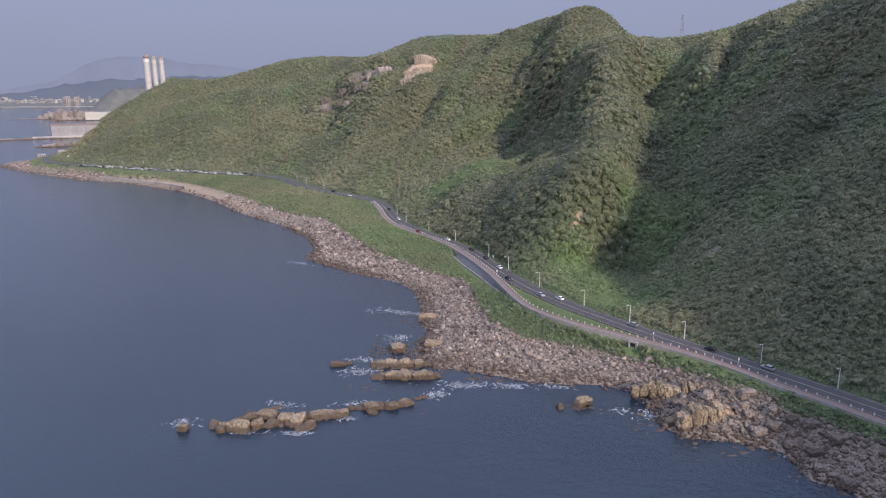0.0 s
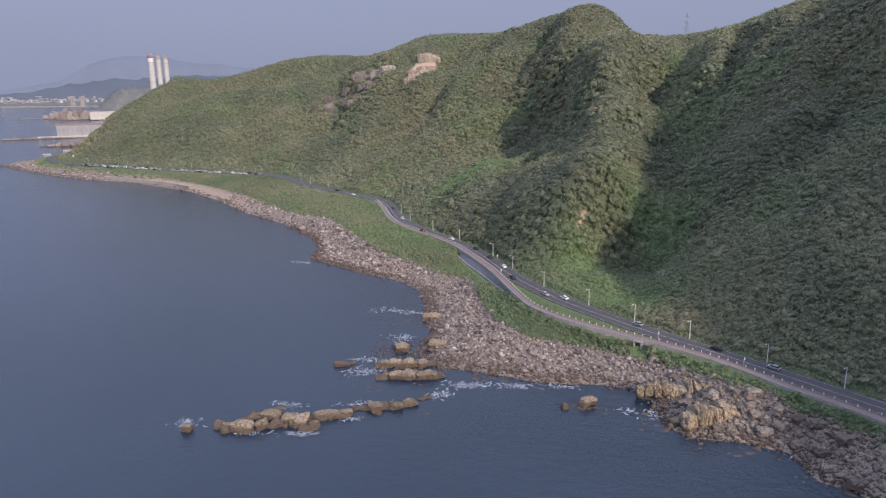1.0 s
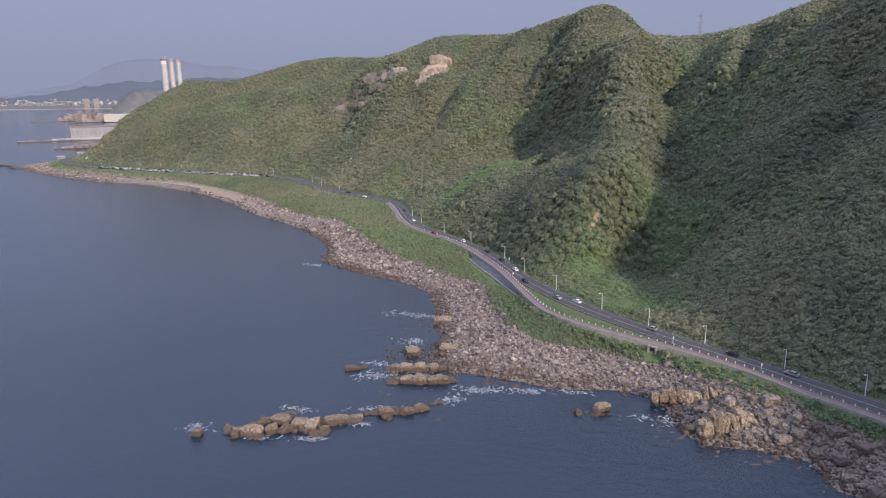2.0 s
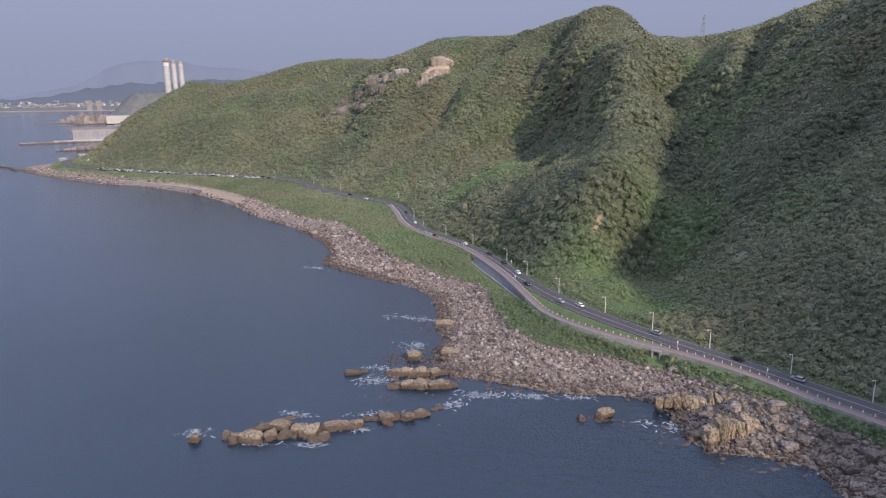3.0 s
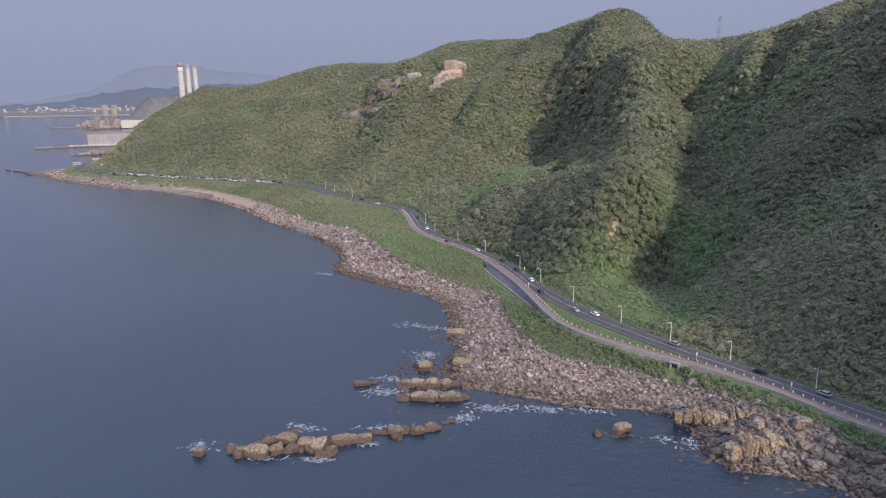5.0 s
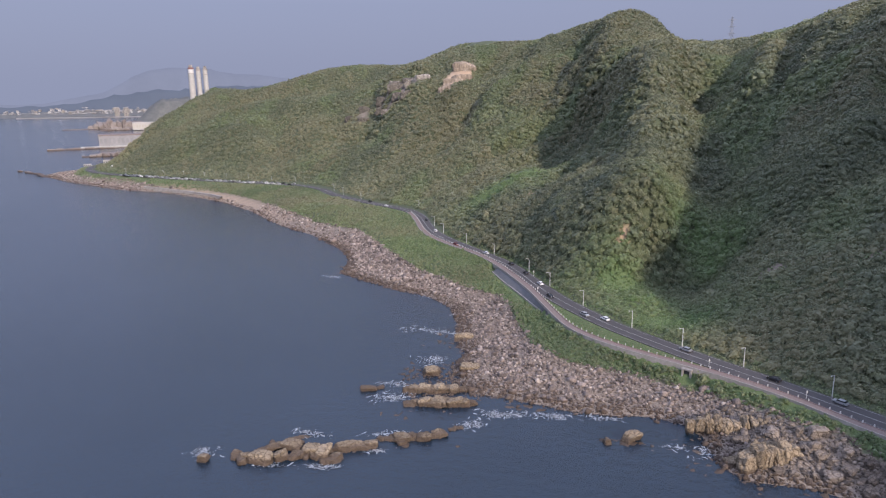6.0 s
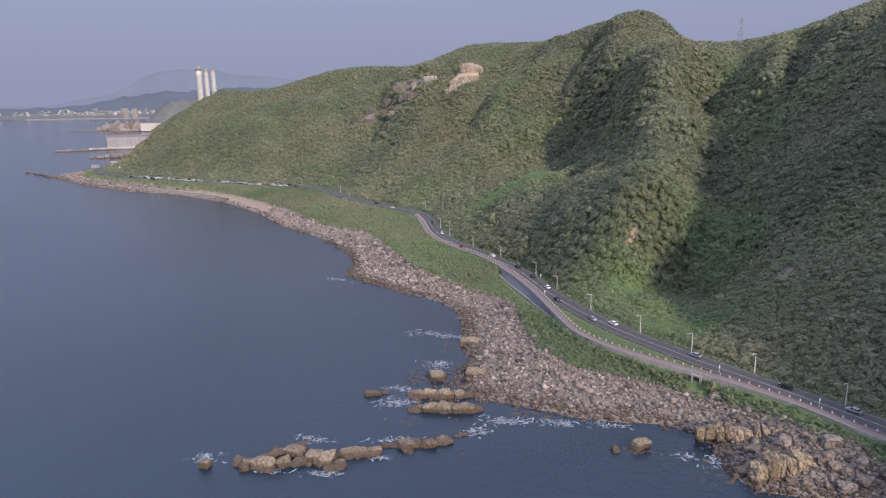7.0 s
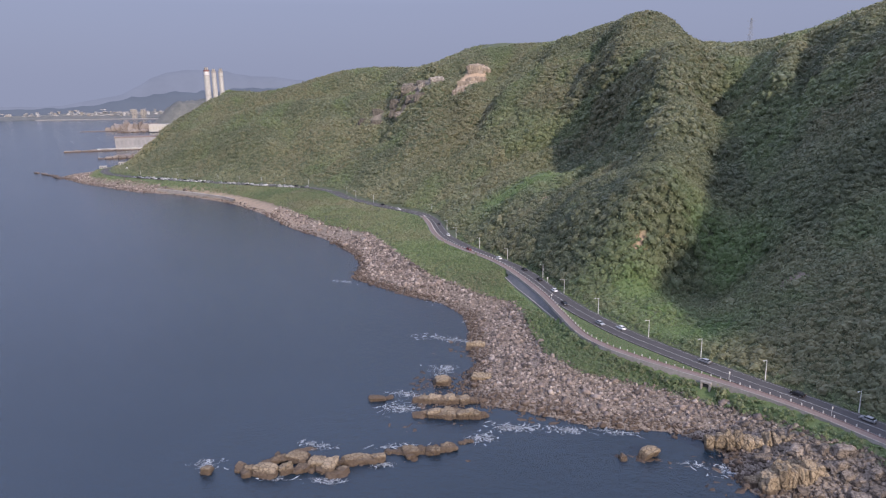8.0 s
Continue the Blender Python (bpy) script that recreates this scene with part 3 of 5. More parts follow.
apron = np.concatenate([apron, apron - (0, 0, 0.4)])
k = len(edge_)
sheet = [f for i in range(k - 1) for f in ((i, i + k, i + k + 1, i + 1), (i + 2 * k, i, i + 1, i + 1 + 2 * k))] + [(0, 2 * k, 3 * k, k), (k - 1, 2 * k - 1, 4 * k - 1, 3 * k - 1)]
channel = tagged(new("channel", mesh_of("channel", apron, sheet, M_SLAB)), "sloping grey concrete drainage apron below the road", "channel", kind="structure")
ribbon("parapet", edge_, 0.0, -0.45, CHANNEL_Z + 0.5, M_CONCRETE, 1.2, channel)


def box(bm, sx, sy, sz, m):
    """A box of that size, standing on the origin of m."""
    r = bmesh.ops.create_cube(bm, size=1.0, matrix=m @ Matrix.Translation((0, 0, sz / 2)) @ Matrix.Diagonal((sx, sy, sz, 1)))
    return r["verts"]


def tube(bm, r1, r2, h, m, seg=10):
    bmesh.ops.create_cone(bm, cap_ends=True, segments=seg, radius1=r1, radius2=r2, depth=h, matrix=m @ Matrix.Translation((0, 0, h / 2)))


def on_line(line, s):
    """The place and heading at s metres along a line."""
    seg = np.linalg.norm(np.diff(line, axis=0), axis=1)
    at = np.r_[0, np.cumsum(seg)]
    x, y = np.interp(s, at, line[:, 0]), np.interp(s, at, line[:, 1])
    x2, y2 = np.interp(s + 1, at, line[:, 0]), np.interp(s + 1, at, line[:, 1])
    return x, y, math.degrees(math.atan2(y2 - y, x2 - x)), at[-1]


def nearest_heading(x, y):
    k = np.argmin(((road_line - (x, y)) ** 2).sum(1))
    k = min(max(k, 1), len(road_line) - 2)
    d = road_line[k + 1] - road_line[k - 1]
    return math.degrees(math.atan2(d[1], d[0])), road_line[k], normal_of[k]


normal_of = np.stack([-np.gradient(road_line, axis=0)[:, 1], np.gradient(road_line, axis=0)[:, 0]], 1)
normal_of /= np.linalg.norm(normal_of, axis=1)[:, None]

# bollards along the footpath: white-topped posts on the kerb
bm = bmesh.new()
box(bm, 0.28, 0.28, 0.75, Matrix())
bmesh.ops.bevel(bm, geom=bm.edges[:], offset=0.04, segments=1, affect="EDGES")
bollard_mesh = bpy.data.meshes.new("bollard")
bm.to_mesh(bollard_mesh)
bm.free()
bollard_mesh.materials.append(M_WHITE)
s, total = 2.0, on_line(prom_line, 0)[3]
while s < total - 5:
    x, y, a, _ = on_line(prom_line, s)
    b = new("bollard", bollard_mesh)
    b.parent = path
    b.matrix_basis = pose(x - math.sin(radians(a)) * 1.42, y + math.cos(radians(a)) * 1.42, ROAD_Z + 0.3, 0, 0, a)
    s += 3.1


# ---- street lamps ----
def street_lamp():
    base = new("street_lamp")
    bm = bmesh.new()
    tube(bm, 0.17, 0.10, 6.9, Matrix(), 8)
    part("post", bm, M_POLE, base)
    bm = bmesh.new()
    tube(bm, 0.07, 0.06, 1.5, Matrix.Translation((0, 0, 6.75)) @ Matrix.Rotation(radians(-78), 4, "Y"), 6)
    part("arm", bm, M_POLE, base)
    bm = bmesh.new()
    box(bm, 0.8, 0.32, 0.16, Matrix.Translation((-1.7, 0, 7.0)))
    bmesh.ops.bevel(bm, geom=bm.edges[:], offset=0.05, segments=1, affect="EDGES")
    lamp_head = part("lamp_head", bm, M_POLE, base)
    bm = bmesh.new()
    box(bm, 0.5, 0.24, 0.05, Matrix.Translation((-1.75, 0, 6.96)))
    part("lens", bm, M_WHITE, lamp_head, "milky lamp lens")
    bm = bmesh.new()
    tube(bm, 0.3, 0.26, 0.25, Matrix(), 8)
    part("footing", bm, M_CONCRETE, base, "grey concrete footing")
    return tagged(base, "pale grey steel street lamp beside the coast road", "street lamp", "street lamps along the road")


LAMPS = [(71, 213), (51.6, 229.8), (30, 247), (10, 261), (-10, 278), (-29, 300), (-45.6, 326.7), (-61.5, 351.5), (-84.5, 383), (-109, 406), (-133, 430),
         (-145, 456), (-176, 521), (-217, 557), (-242, 558), (-269, 581), (-288, 602), (95, 194), (120, 175)]
for k in range(9):
    LAMPS.append((-352 - k * 31, 645 + k * 5.2))
lamp = street_lamp()
for k, (x, y) in enumerate(LAMPS):
    a, c, nrm = nearest_heading(x, y)
    side = 1 if np.dot(np.array((x, y)) - c, nrm) > 0 else -1
    if abs(np.dot(np.array((x, y)) - c, nrm)) < 5.1:
        x, y = c + nrm * side * 5.2
    m = pose(x, y, ROAD_Z - 0.25, 0, 0, a + 90)
    if k:
        copy_thing(lamp, m)
    else:
        lamp.matrix_basis = m


# ---- road signs ----
def road_sign():
    base = new("road_sign")
    bm = bmesh.new()
    tube(bm, 0.06, 0.06, 2.8, Matrix(), 8)
    part("post", bm, M_POLE, base)
    bm = bmesh.new()
    box(bm, 0.55, 0.06, 0.75, Matrix.Translation((0, -0.09, 1.95)))
    part("panel", bm, M_WHITE, base, "blank white sign panel")
    return tagged(base, "white road sign on a thin steel post", "road sign", "road signs")


sign = road_sign()
for k, (x, y) in enumerate([(18.5, 245), (44, 226.5), (-49.5, 316), (-56, 344), (-48, 341)]):
    a = nearest_heading(x, y)[0]
    m = pose(x, y, ROAD_Z - 0.02, 0, 0, a + 80)
    if k:
        copy_thing(sign, m)
    else:
        sign.matrix_basis = m


# ---- cars ----
def car(paint, label):
    base = new("car")
    bm = bmesh.new()
    outline = [(-2.15, 0.35), (-2.2, 0.75), (-2.05, 0.98), (-1.2, 1.02), (1.0, 1.0), (1.95, 0.82), (2.15, 0.6), (2.15, 0.32)]
    loops = [[bm.verts.new((x, y, z)) for x, z in outline] for y in (-0.86, 0.86)]
    for k in range(len(outline)):
        a, b = loops[0][k], loops[0][(k + 1) % len(outline)]
        c, d = loops[1][(k + 1) % len(outline)], loops[1][k]
        bm.faces.new((a, b, c, d))
    bm.faces.new(loops[0][::-1])
    bm.faces.new(loops[1])
    bmesh.ops.recalc_face_normals(bm, faces=bm.faces)
    bmesh.ops.bevel(bm, geom=bm.edges[:], offset=0.07, segments=2, affect="EDGES")
    part("body", bm, paint, base)
    for name, lo, hi, mat_, w in (("cabin", 1.0, 1.36, M_CARGLASS, 0.78), ("car_roof", 1.34, 1.47, paint, 0.68)):
        bm = bmesh.new()
        k = (hi - lo) / 0.5
        x0, x1 = (-1.75, 1.05) if name == "cabin" else (-1.35, 0.55)
        low = [bm.verts.new(v) for v in ((x0, -w, lo), (x1, -w, lo), (x1, w, lo), (x0, w, lo))]
        top = [bm.verts.new(v) for v in ((x0 + 0.45 * k, -w + 0.12 * k, hi), (x1 - 0.6 * k, -w + 0.12 * k, hi), (x1 - 0.6 * k, w - 0.12 * k, hi), (x0 + 0.45 * k, w - 0.12 * k, hi))]
        bm.faces.new(top)
        bm.faces.new(low[::-1])
        for q in range(4):
            bm.faces.new((low[q], low[(q + 1) % 4], top[(q + 1) % 4], top[q]))
        bmesh.ops.bevel(bm, geom=bm.edges[:], offset=0.03, segments=1, affect="EDGES")
        part(name, bm, mat_, base)
    for x in (-1.35, 1.35):
        for y in (-0.8, 0.8):
            bm = bmesh.new()
            tube(bm, 0.33, 0.33, 0.22, Matrix.Translation((x, y + 0.11, 0.33)) @ Matrix.Rotation(radians(90), 4, "X"), 14)
            wheel = part("wheel", bm, M_TYRE, base)
            bm = bmesh.new()
            tube(bm, 0.2, 0.2, 0.24, Matrix.Translation((x, y + 0.12, 0.33)) @ Matrix.Rotation(radians(90), 4, "X"), 10)
            part("rim", bm, M_STEEL, wheel, "grey metal rim")
    for y in (-0.6, 0.6):
        bm = bmesh.new()
        box(bm, 0.08, 0.35, 0.14, Matrix.Translation((2.13, y, 0.62)))
        part("headlight", bm, M_WHITE, base)
        bm = bmesh.new()
        box(bm, 0.08, 0.3, 0.14, Matrix.Translation((-2.17, y, 0.72)))
        part("tail_light", bm, M_RED, base)
    return tagged(base, label, "car", "cars on the coast road")


CARS = [car(M_CAR_WHITE, "white saloon car on the coast road"), car(M_CAR_SILVER, "silver saloon car on the coast road"),
        car(M_CAR_DARK, "black saloon car on the coast road"), car(M_CAR_RED, "dark red saloon car on the coast road")]
used = set()


def put_car(kind, x, y, z, a):
    m = pose(x, y, z, 0, 0, a)
    if kind in used:
        return copy_thing(CARS[kind], m)
    used.add(kind)
    CARS[kind].matrix_basis = m
    return CARS[kind]


# kind, metres along the road's own line near that place, lane (+ inland)
MOVING = [(2, -60, 348, 1), (0, -50, 330, 1), (2, -41, 311, -1), (1, -26, 290, -1), (0, -19, 285, 1), (1, 11, 256, 1), (2, 35, 238, 1), (1, 53, 223, 1),
          (0, -139, 438, 1), (3, -112, 405, -1), (0, -92, 384, 1), (2, -71, 362, 1), (2, -155, 476, 1), (0, -206, 530, -1), (2, -228, 543, 1)]
for kind, x, y, lane in MOVING:
    a, c, nrm = nearest_heading(x, y)
    px, py = c + nrm * lane * 2.0
    put_car(kind, px, py, ROAD_Z + 0.01, a if lane < 0 else a + 180)
prng = np.random.default_rng(8)
s = 150.0
while s < 400:
    x, y, a, _ = on_line(road_line, s)
    for side in (3.5, -3.3):
        if prng.random() < 0.72:
            nx_, ny_ = -math.sin(radians(a)), math.cos(radians(a))
            put_car(int(prng.choice([0, 1, 1, 2, 0, 1])), x + nx_ * side, y + ny_ * side, ROAD_Z + 0.01, a + (180 if side > 0 else 0))
    s += prng.uniform(5.2, 7.5)


# ---- forest ----
def crown_templates(count, leaves, size, flat=0.75, seed=0):
    """Crowns of one metre radius: a lumpy core with leaf clumps standing out of it at all angles."""
    vs, fs = [], []
    r_ = np.random.default_rng(seed)
    core_v, core_f = ico(0)
    core_f = core_f[core_v[core_f][:, :, 2].mean(1) > -0.35]
    for k in range(count):
        lump = lambda q: 1 + 0.5 * noise.noise(Vector(q) * 1.6 + Vector((k * 7.1, seed, 0)))
        cv = np.array([q * 0.70 * lump(q) for q in core_v])
        out_v, out_f, base = [cv], [core_f], len(cv)
        for _ in range(leaves):
            d = r_.normal(size=3)
            d[2] = abs(d[2]) * 0.9 - 0.25
            d /= np.linalg.norm(d)
            c = d * lump(d) * r_.uniform(0.68, 1.1)
            n_ = d + r_.normal(size=3) * 0.55
            n_ /= np.linalg.norm(n_)
            a = np.cross(n_, r_.normal(size=3))
            a /= np.linalg.norm(a)
            b = np.cross(n_, a)
            w, h = size * r_.uniform(0.6, 1.3), size * r_.uniform(0.6, 1.3)
            out_v.append(np.array([c - a * w * 0.6, c + a * w * 0.6 + b * h * 0.2, c + b * h + n_ * 0.1 * h]))
            out_f.append(np.array([[base, base + 1, base + 2]]))
            base += 3
        w = np.concatenate(out_v)
        w[:, 2] *= flat
        vs.append(w)
        fs.append(np.concatenate(out_f))
    return vs, fs


def scatter(x0, x1, y0, y1, step, rng):
    xs, ys = np.arange(x0, x1, step), np.arange(y0, y1, step)
    a, b = np.meshgrid(xs, ys)
    p = np.c_[a.ravel(), b.ravel()]
    return p + rng.uniform(-0.8, 0.8, p.shape) * step


def turned(rng, sx, sy, sz, tilt=0.25):
    a, b, c = rng.uniform(-tilt, tilt), rng.uniform(-tilt, tilt), rng.uniform(0, 6.3)
    ca, sa, cb, sb, cc, sc = math.cos(a), math.sin(a), math.cos(b), math.sin(b), math.cos(c), math.sin(c)
    return np.array(((cc * cb * sx, (cc * sb * sa - sc * ca) * sy, (cc * sb * ca + sc * sa) * sz),
                     (sc * cb * sx, (sc * sb * sa + cc * ca) * sy, (sc * sb * ca - cc * sa) * sz),
                     (-sb * sx, cb * sa * sy, cb * ca * sz)))


rng = np.random.default_rng(4)
crest_line = np.concatenate([[(-760, 760)], crest[:, :2]])


def open_ground(p):
    """How far each place lies inside a clearing: above nought where no tree stands."""
    best = np.full(len(p), -1.0)
    for x, y, rx, ry, kind in CLEARINGS:
        if kind == "bush":
            continue
        wob = 0.25 * np.sin(p[:, 0] * 0.9 + p[:, 1] * 0.37) * np.cos(p[:, 1] * 0.61)
        best = np.maximum(best, 1 + wob - np.hypot((p[:, 0] - x) / rx, (p[:, 1] - y) / ry))
    return best


def plant_tones(p, lean):
    """How light, how fresh and how dry each plant is: fresh round the clearings and in the hollows, dry on the sunny spurs."""
    tone = 0.36 + 0.36 * fbm(p, 1 / 26.0, 3) + 0.32 * fbm(p + 300, 1 / 90.0, 3) + rng.normal(0, 0.17, len(p))
    fresh = np.clip(fbm(p + 900, 1 / 40.0, 4) * 1.0 - 0.22, 0, 0.4)
    for x, y, rx, ry, kind in CLEARINGS:
        if kind in ("grass", "bush"):
            fresh = np.maximum(fresh, 0.95 * np.exp(-(np.hypot((p[:, 0] - x) / (rx + 9), (p[:, 1] - y) / (ry + 9)) ** 2)))
    dry = np.clip(0.20 + fbm(p + 500, 1 / 60.0, 4) * 0.6 + rng.normal(0, 0.16, len(p)), 0, 0.6) * lean
    return {"tone": np.clip(tone, 0, 0.9), "fresh": fresh * rng.uniform(0.5, 1.0, len(p)), "dry": dry * np.clip(1.1 - fresh, 0, 1)}


def forest(name, box_, step, sizes, label, material, keep, templates, category="forest", sink=0.18):
    tv, tf = templates
    p = scatter(*box_, step, rng)
    z, dr, ds = ground_at(p)
    ok = keep(p, z, dr, ds)
    p, z = p[ok], z[ok]
    sx = np.clip((ground_at(p + (2.0, 0))[0] - z) / 2, -1.6, 1.6)
    sy = np.clip((ground_at(p + (0, 2.0))[0] - z) / 2, -1.6, 1.6)
    places = []
    for (x, y), h, gx_, gy_ in zip(p, z, sx, sy):
        steep = math.hypot(gx_, gy_)
        r = rng.uniform(*sizes) * (1 + 0.35 * noise.noise((x / 18, y / 18, 0))) * (1 + 0.25 * steep) * (1.25 if rng.random() < 0.1 else 0.9)
        out = r * (sink - 0.15 + 0.3 * steep) / math.sqrt(1 + steep**2)
        at = np.array((x - gx_ * out, y - gy_ * out, h + out))
        m3 = turned(rng, r, r * rng.uniform(0.8, 1.2), r * rng.uniform(0.75, 1.3))
        if steep > 0.1:
            lean = Matrix.Rotation(0.8 * math.atan(steep), 3, Vector((gy_, -gx_, 0)))
            m3 = np.array(lean) @ m3
        places.append((rng.integers(len(tv)), m3, at))
    own = plant_tones(p, 2.2 if category == "grass" and step < 1 else 1.0)
    return tagged(tri_cloud(name, tv, tf, places, material, own), label, category, kind="stuff")


def in_woods(p, dr, hi):
    return (dr > 9) & (open_ground(p) < 0) & (side_of(p, crest_line) < hi)


near_crowns, low_crowns = crown_templates(12, 52, 0.42, 0.66, 1), crown_templates(12, 27, 0.56, 0.66, 2)
far_crowns = crown_templates(10, 18, 0.64, 0.66, 4)
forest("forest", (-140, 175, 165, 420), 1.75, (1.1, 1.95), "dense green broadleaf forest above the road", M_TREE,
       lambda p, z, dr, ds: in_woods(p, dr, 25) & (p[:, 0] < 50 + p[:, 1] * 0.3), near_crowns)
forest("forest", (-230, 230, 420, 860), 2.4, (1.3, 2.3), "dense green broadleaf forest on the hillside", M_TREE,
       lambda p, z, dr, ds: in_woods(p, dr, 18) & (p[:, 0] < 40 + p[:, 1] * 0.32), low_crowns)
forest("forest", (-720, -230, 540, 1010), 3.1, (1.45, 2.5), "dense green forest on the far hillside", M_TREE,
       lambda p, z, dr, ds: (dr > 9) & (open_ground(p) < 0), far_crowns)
tuft = crown_templates(8, 20, 0.66, 0.9, 3)
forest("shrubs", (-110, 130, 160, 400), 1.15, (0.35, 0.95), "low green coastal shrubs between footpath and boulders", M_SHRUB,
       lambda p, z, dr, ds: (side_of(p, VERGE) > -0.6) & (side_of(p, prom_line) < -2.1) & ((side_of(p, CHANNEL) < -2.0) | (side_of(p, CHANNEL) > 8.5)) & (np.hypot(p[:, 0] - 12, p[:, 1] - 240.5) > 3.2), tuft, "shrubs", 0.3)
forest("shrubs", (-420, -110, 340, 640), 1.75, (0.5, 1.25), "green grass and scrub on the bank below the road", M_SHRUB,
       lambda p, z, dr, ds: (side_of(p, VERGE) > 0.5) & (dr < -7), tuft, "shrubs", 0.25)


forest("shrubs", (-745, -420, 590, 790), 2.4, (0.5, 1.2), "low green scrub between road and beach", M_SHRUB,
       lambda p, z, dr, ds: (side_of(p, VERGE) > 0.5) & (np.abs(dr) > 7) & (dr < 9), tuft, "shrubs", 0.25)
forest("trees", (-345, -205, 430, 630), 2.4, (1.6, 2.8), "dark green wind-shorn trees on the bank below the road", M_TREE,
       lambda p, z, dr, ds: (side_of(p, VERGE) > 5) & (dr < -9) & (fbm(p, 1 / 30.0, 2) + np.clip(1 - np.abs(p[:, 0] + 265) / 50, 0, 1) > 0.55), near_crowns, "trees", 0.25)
grass_tuft = crown_templates(6, 16, 0.8, 0.8, 6)
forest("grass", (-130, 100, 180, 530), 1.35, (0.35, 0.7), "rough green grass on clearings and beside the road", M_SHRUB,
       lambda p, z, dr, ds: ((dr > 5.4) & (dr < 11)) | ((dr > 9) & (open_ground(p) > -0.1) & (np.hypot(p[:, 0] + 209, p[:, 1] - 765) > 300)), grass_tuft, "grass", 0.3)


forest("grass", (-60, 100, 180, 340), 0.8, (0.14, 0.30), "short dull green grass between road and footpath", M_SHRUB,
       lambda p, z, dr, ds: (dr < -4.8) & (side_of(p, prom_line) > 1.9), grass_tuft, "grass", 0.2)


# ---- rocks ----
def rock_mesh(w, d, h, seed, flute=0.0, square=0.6, sub=4, rough=0.22):
    """A broken rock, w by d by h metres, its foot at z = 0: split faces, worn edges and cracks; square: how block-like, flute: upright columns."""
    v, f = ico(sub)
    r_ = np.random.default_rng(seed + 900)
    planes = np.concatenate([np.vstack([np.eye(3), -np.eye(3)]) + r_.normal(0, 0.13, (6, 3)), r_.normal(size=(11, 3))])
    planes /= np.linalg.norm(planes, axis=1)[:, None]
    away = np.r_[r_.uniform(0.86, 1.04, 6), r_.uniform(0.92, 1.18, 11) + 0.22 * (square - 0.5)]
    reach = planes @ v.T
    k_ = np.where(reach > 0.05, away[:, None] / np.maximum(reach, 0.05), 9.0)
    k_ = -np.log(np.exp(-k_ * 14).sum(0)) / 14  # the faces meet in slightly rounded edges
    v = v * k_[:, None]
    o = Vector((seed * 13.7, seed * 3.1, seed * 7.7))
    size = np.array((w / 2, d / 2, h / 2))
    unit = max(0.9, 0.22 * h, 0.07 * w)
    out = []
    for p in v:
        q = p * size
        k = 1 + rough * 0.5 * noise.fractal(Vector((p[0] * size[0] / size[1] * 0.7, p[1] * 1.2, p[2])) * 1.1 + o, 1.0, 2.0, 3)
        cell = Vector((q[0] / unit, q[1] / unit, q[2] / unit * (0.3 if flute else 0.8))) + o
        dist, seeds = noise.voronoi(cell)
        gap = min(1.0, (dist[1] - dist[0]) / 0.22)
        dent = (1 - gap) * (0.26 if flute else 0.16) * unit
        lift = (noise.noise(seeds[0] * 3.3) * 0.2 + 0.07 * noise.fractal(Vector(q) * (2.2 / unit) + o, 0.8, 2.1, 4)) * unit
        n_ = p / np.linalg.norm(p)
        q = q * np.array((k, k, 1 + (k - 1) * 0.7)) + n_ * (lift - dent)
        out.append((q[0], q[1], q[2] + h / 2 * 0.82))
    return mesh_of("rock", out, f, M_ROCK)


def big_rock(x, y, w, d, h, turn, seed, label, flute=0.0, square=0.6, name="rock", z=-0.4, material=None, group="sea rocks", sub=4, rough=0.22):
    me = rock_mesh(w, d, h, seed, flute, square, sub, rough)
    if material:
        me.materials[0] = material
    me.name = name
    ob = new(name, me)
    if group == "boulders on the shore":
        z = float(ground_at(np.array([(x, y)], float))[0][0]) - 0.2 * h
    ob.matrix_basis = pose(x, y, z, 0, 0, turn)
    return tagged(ob, label, "rock", group)


REEF = [(-107.6, 168.3, 4.6, 3.4, 3.0), (-111.3, 168.6, 4.0, 3.2, 2.4), (-103.4, 168.6, 7.2, 5.2, 4.2), (-98.4, 170.8, 3.8, 3.6, 3.8), (-103.2, 175.6, 4.2, 3.4, 2.8),
        (-98.0, 177.0, 7.0, 4.0, 3.2), (-94.9, 172.6, 4.6, 3.6, 2.6), (-91.6, 175.6, 5.2, 4.4, 4.0), (-87.6, 174.9, 4.2, 4.8, 3.8),
        (-84.2, 173.6, 6.8, 3.4, 1.9), (-83.8, 180.2, 5.2, 3.6, 3.2), (-80.0, 182.0, 5.2, 3.6, 3.2), (-76.9, 183.6, 4.6, 3.6, 3.2),
        (-73.6, 189.2, 3.0, 2.4, 1.6), (-69.5, 189.5, 5.0, 4.0, 3.2), (-66.6, 191.2, 2.6, 2.6, 2.2), (-63.2, 191.8, 4.8, 3.8, 3.2),
        (-59.6, 195.0, 5.2, 3.6, 2.8), (-56.9, 199.7, 2.6, 2.2, 1.2), (-55.0, 201.2, 3.2, 2.0, 1.2), (-99.5, 183.0, 6.5, 2.6, 0.9)]
for k, (x, y, w, d, h) in enumerate(REEF):
    big_rock(x, y, w * 1.04, d, h * 0.82, 18 + 20 * math.sin(k * 2.3), k + 1, "ochre weathered rock of a low reef in the sea", square=0.5, flute=0.12, group="rocks of the reef", rough=0.32)
reef_rng = np.random.default_rng(77)
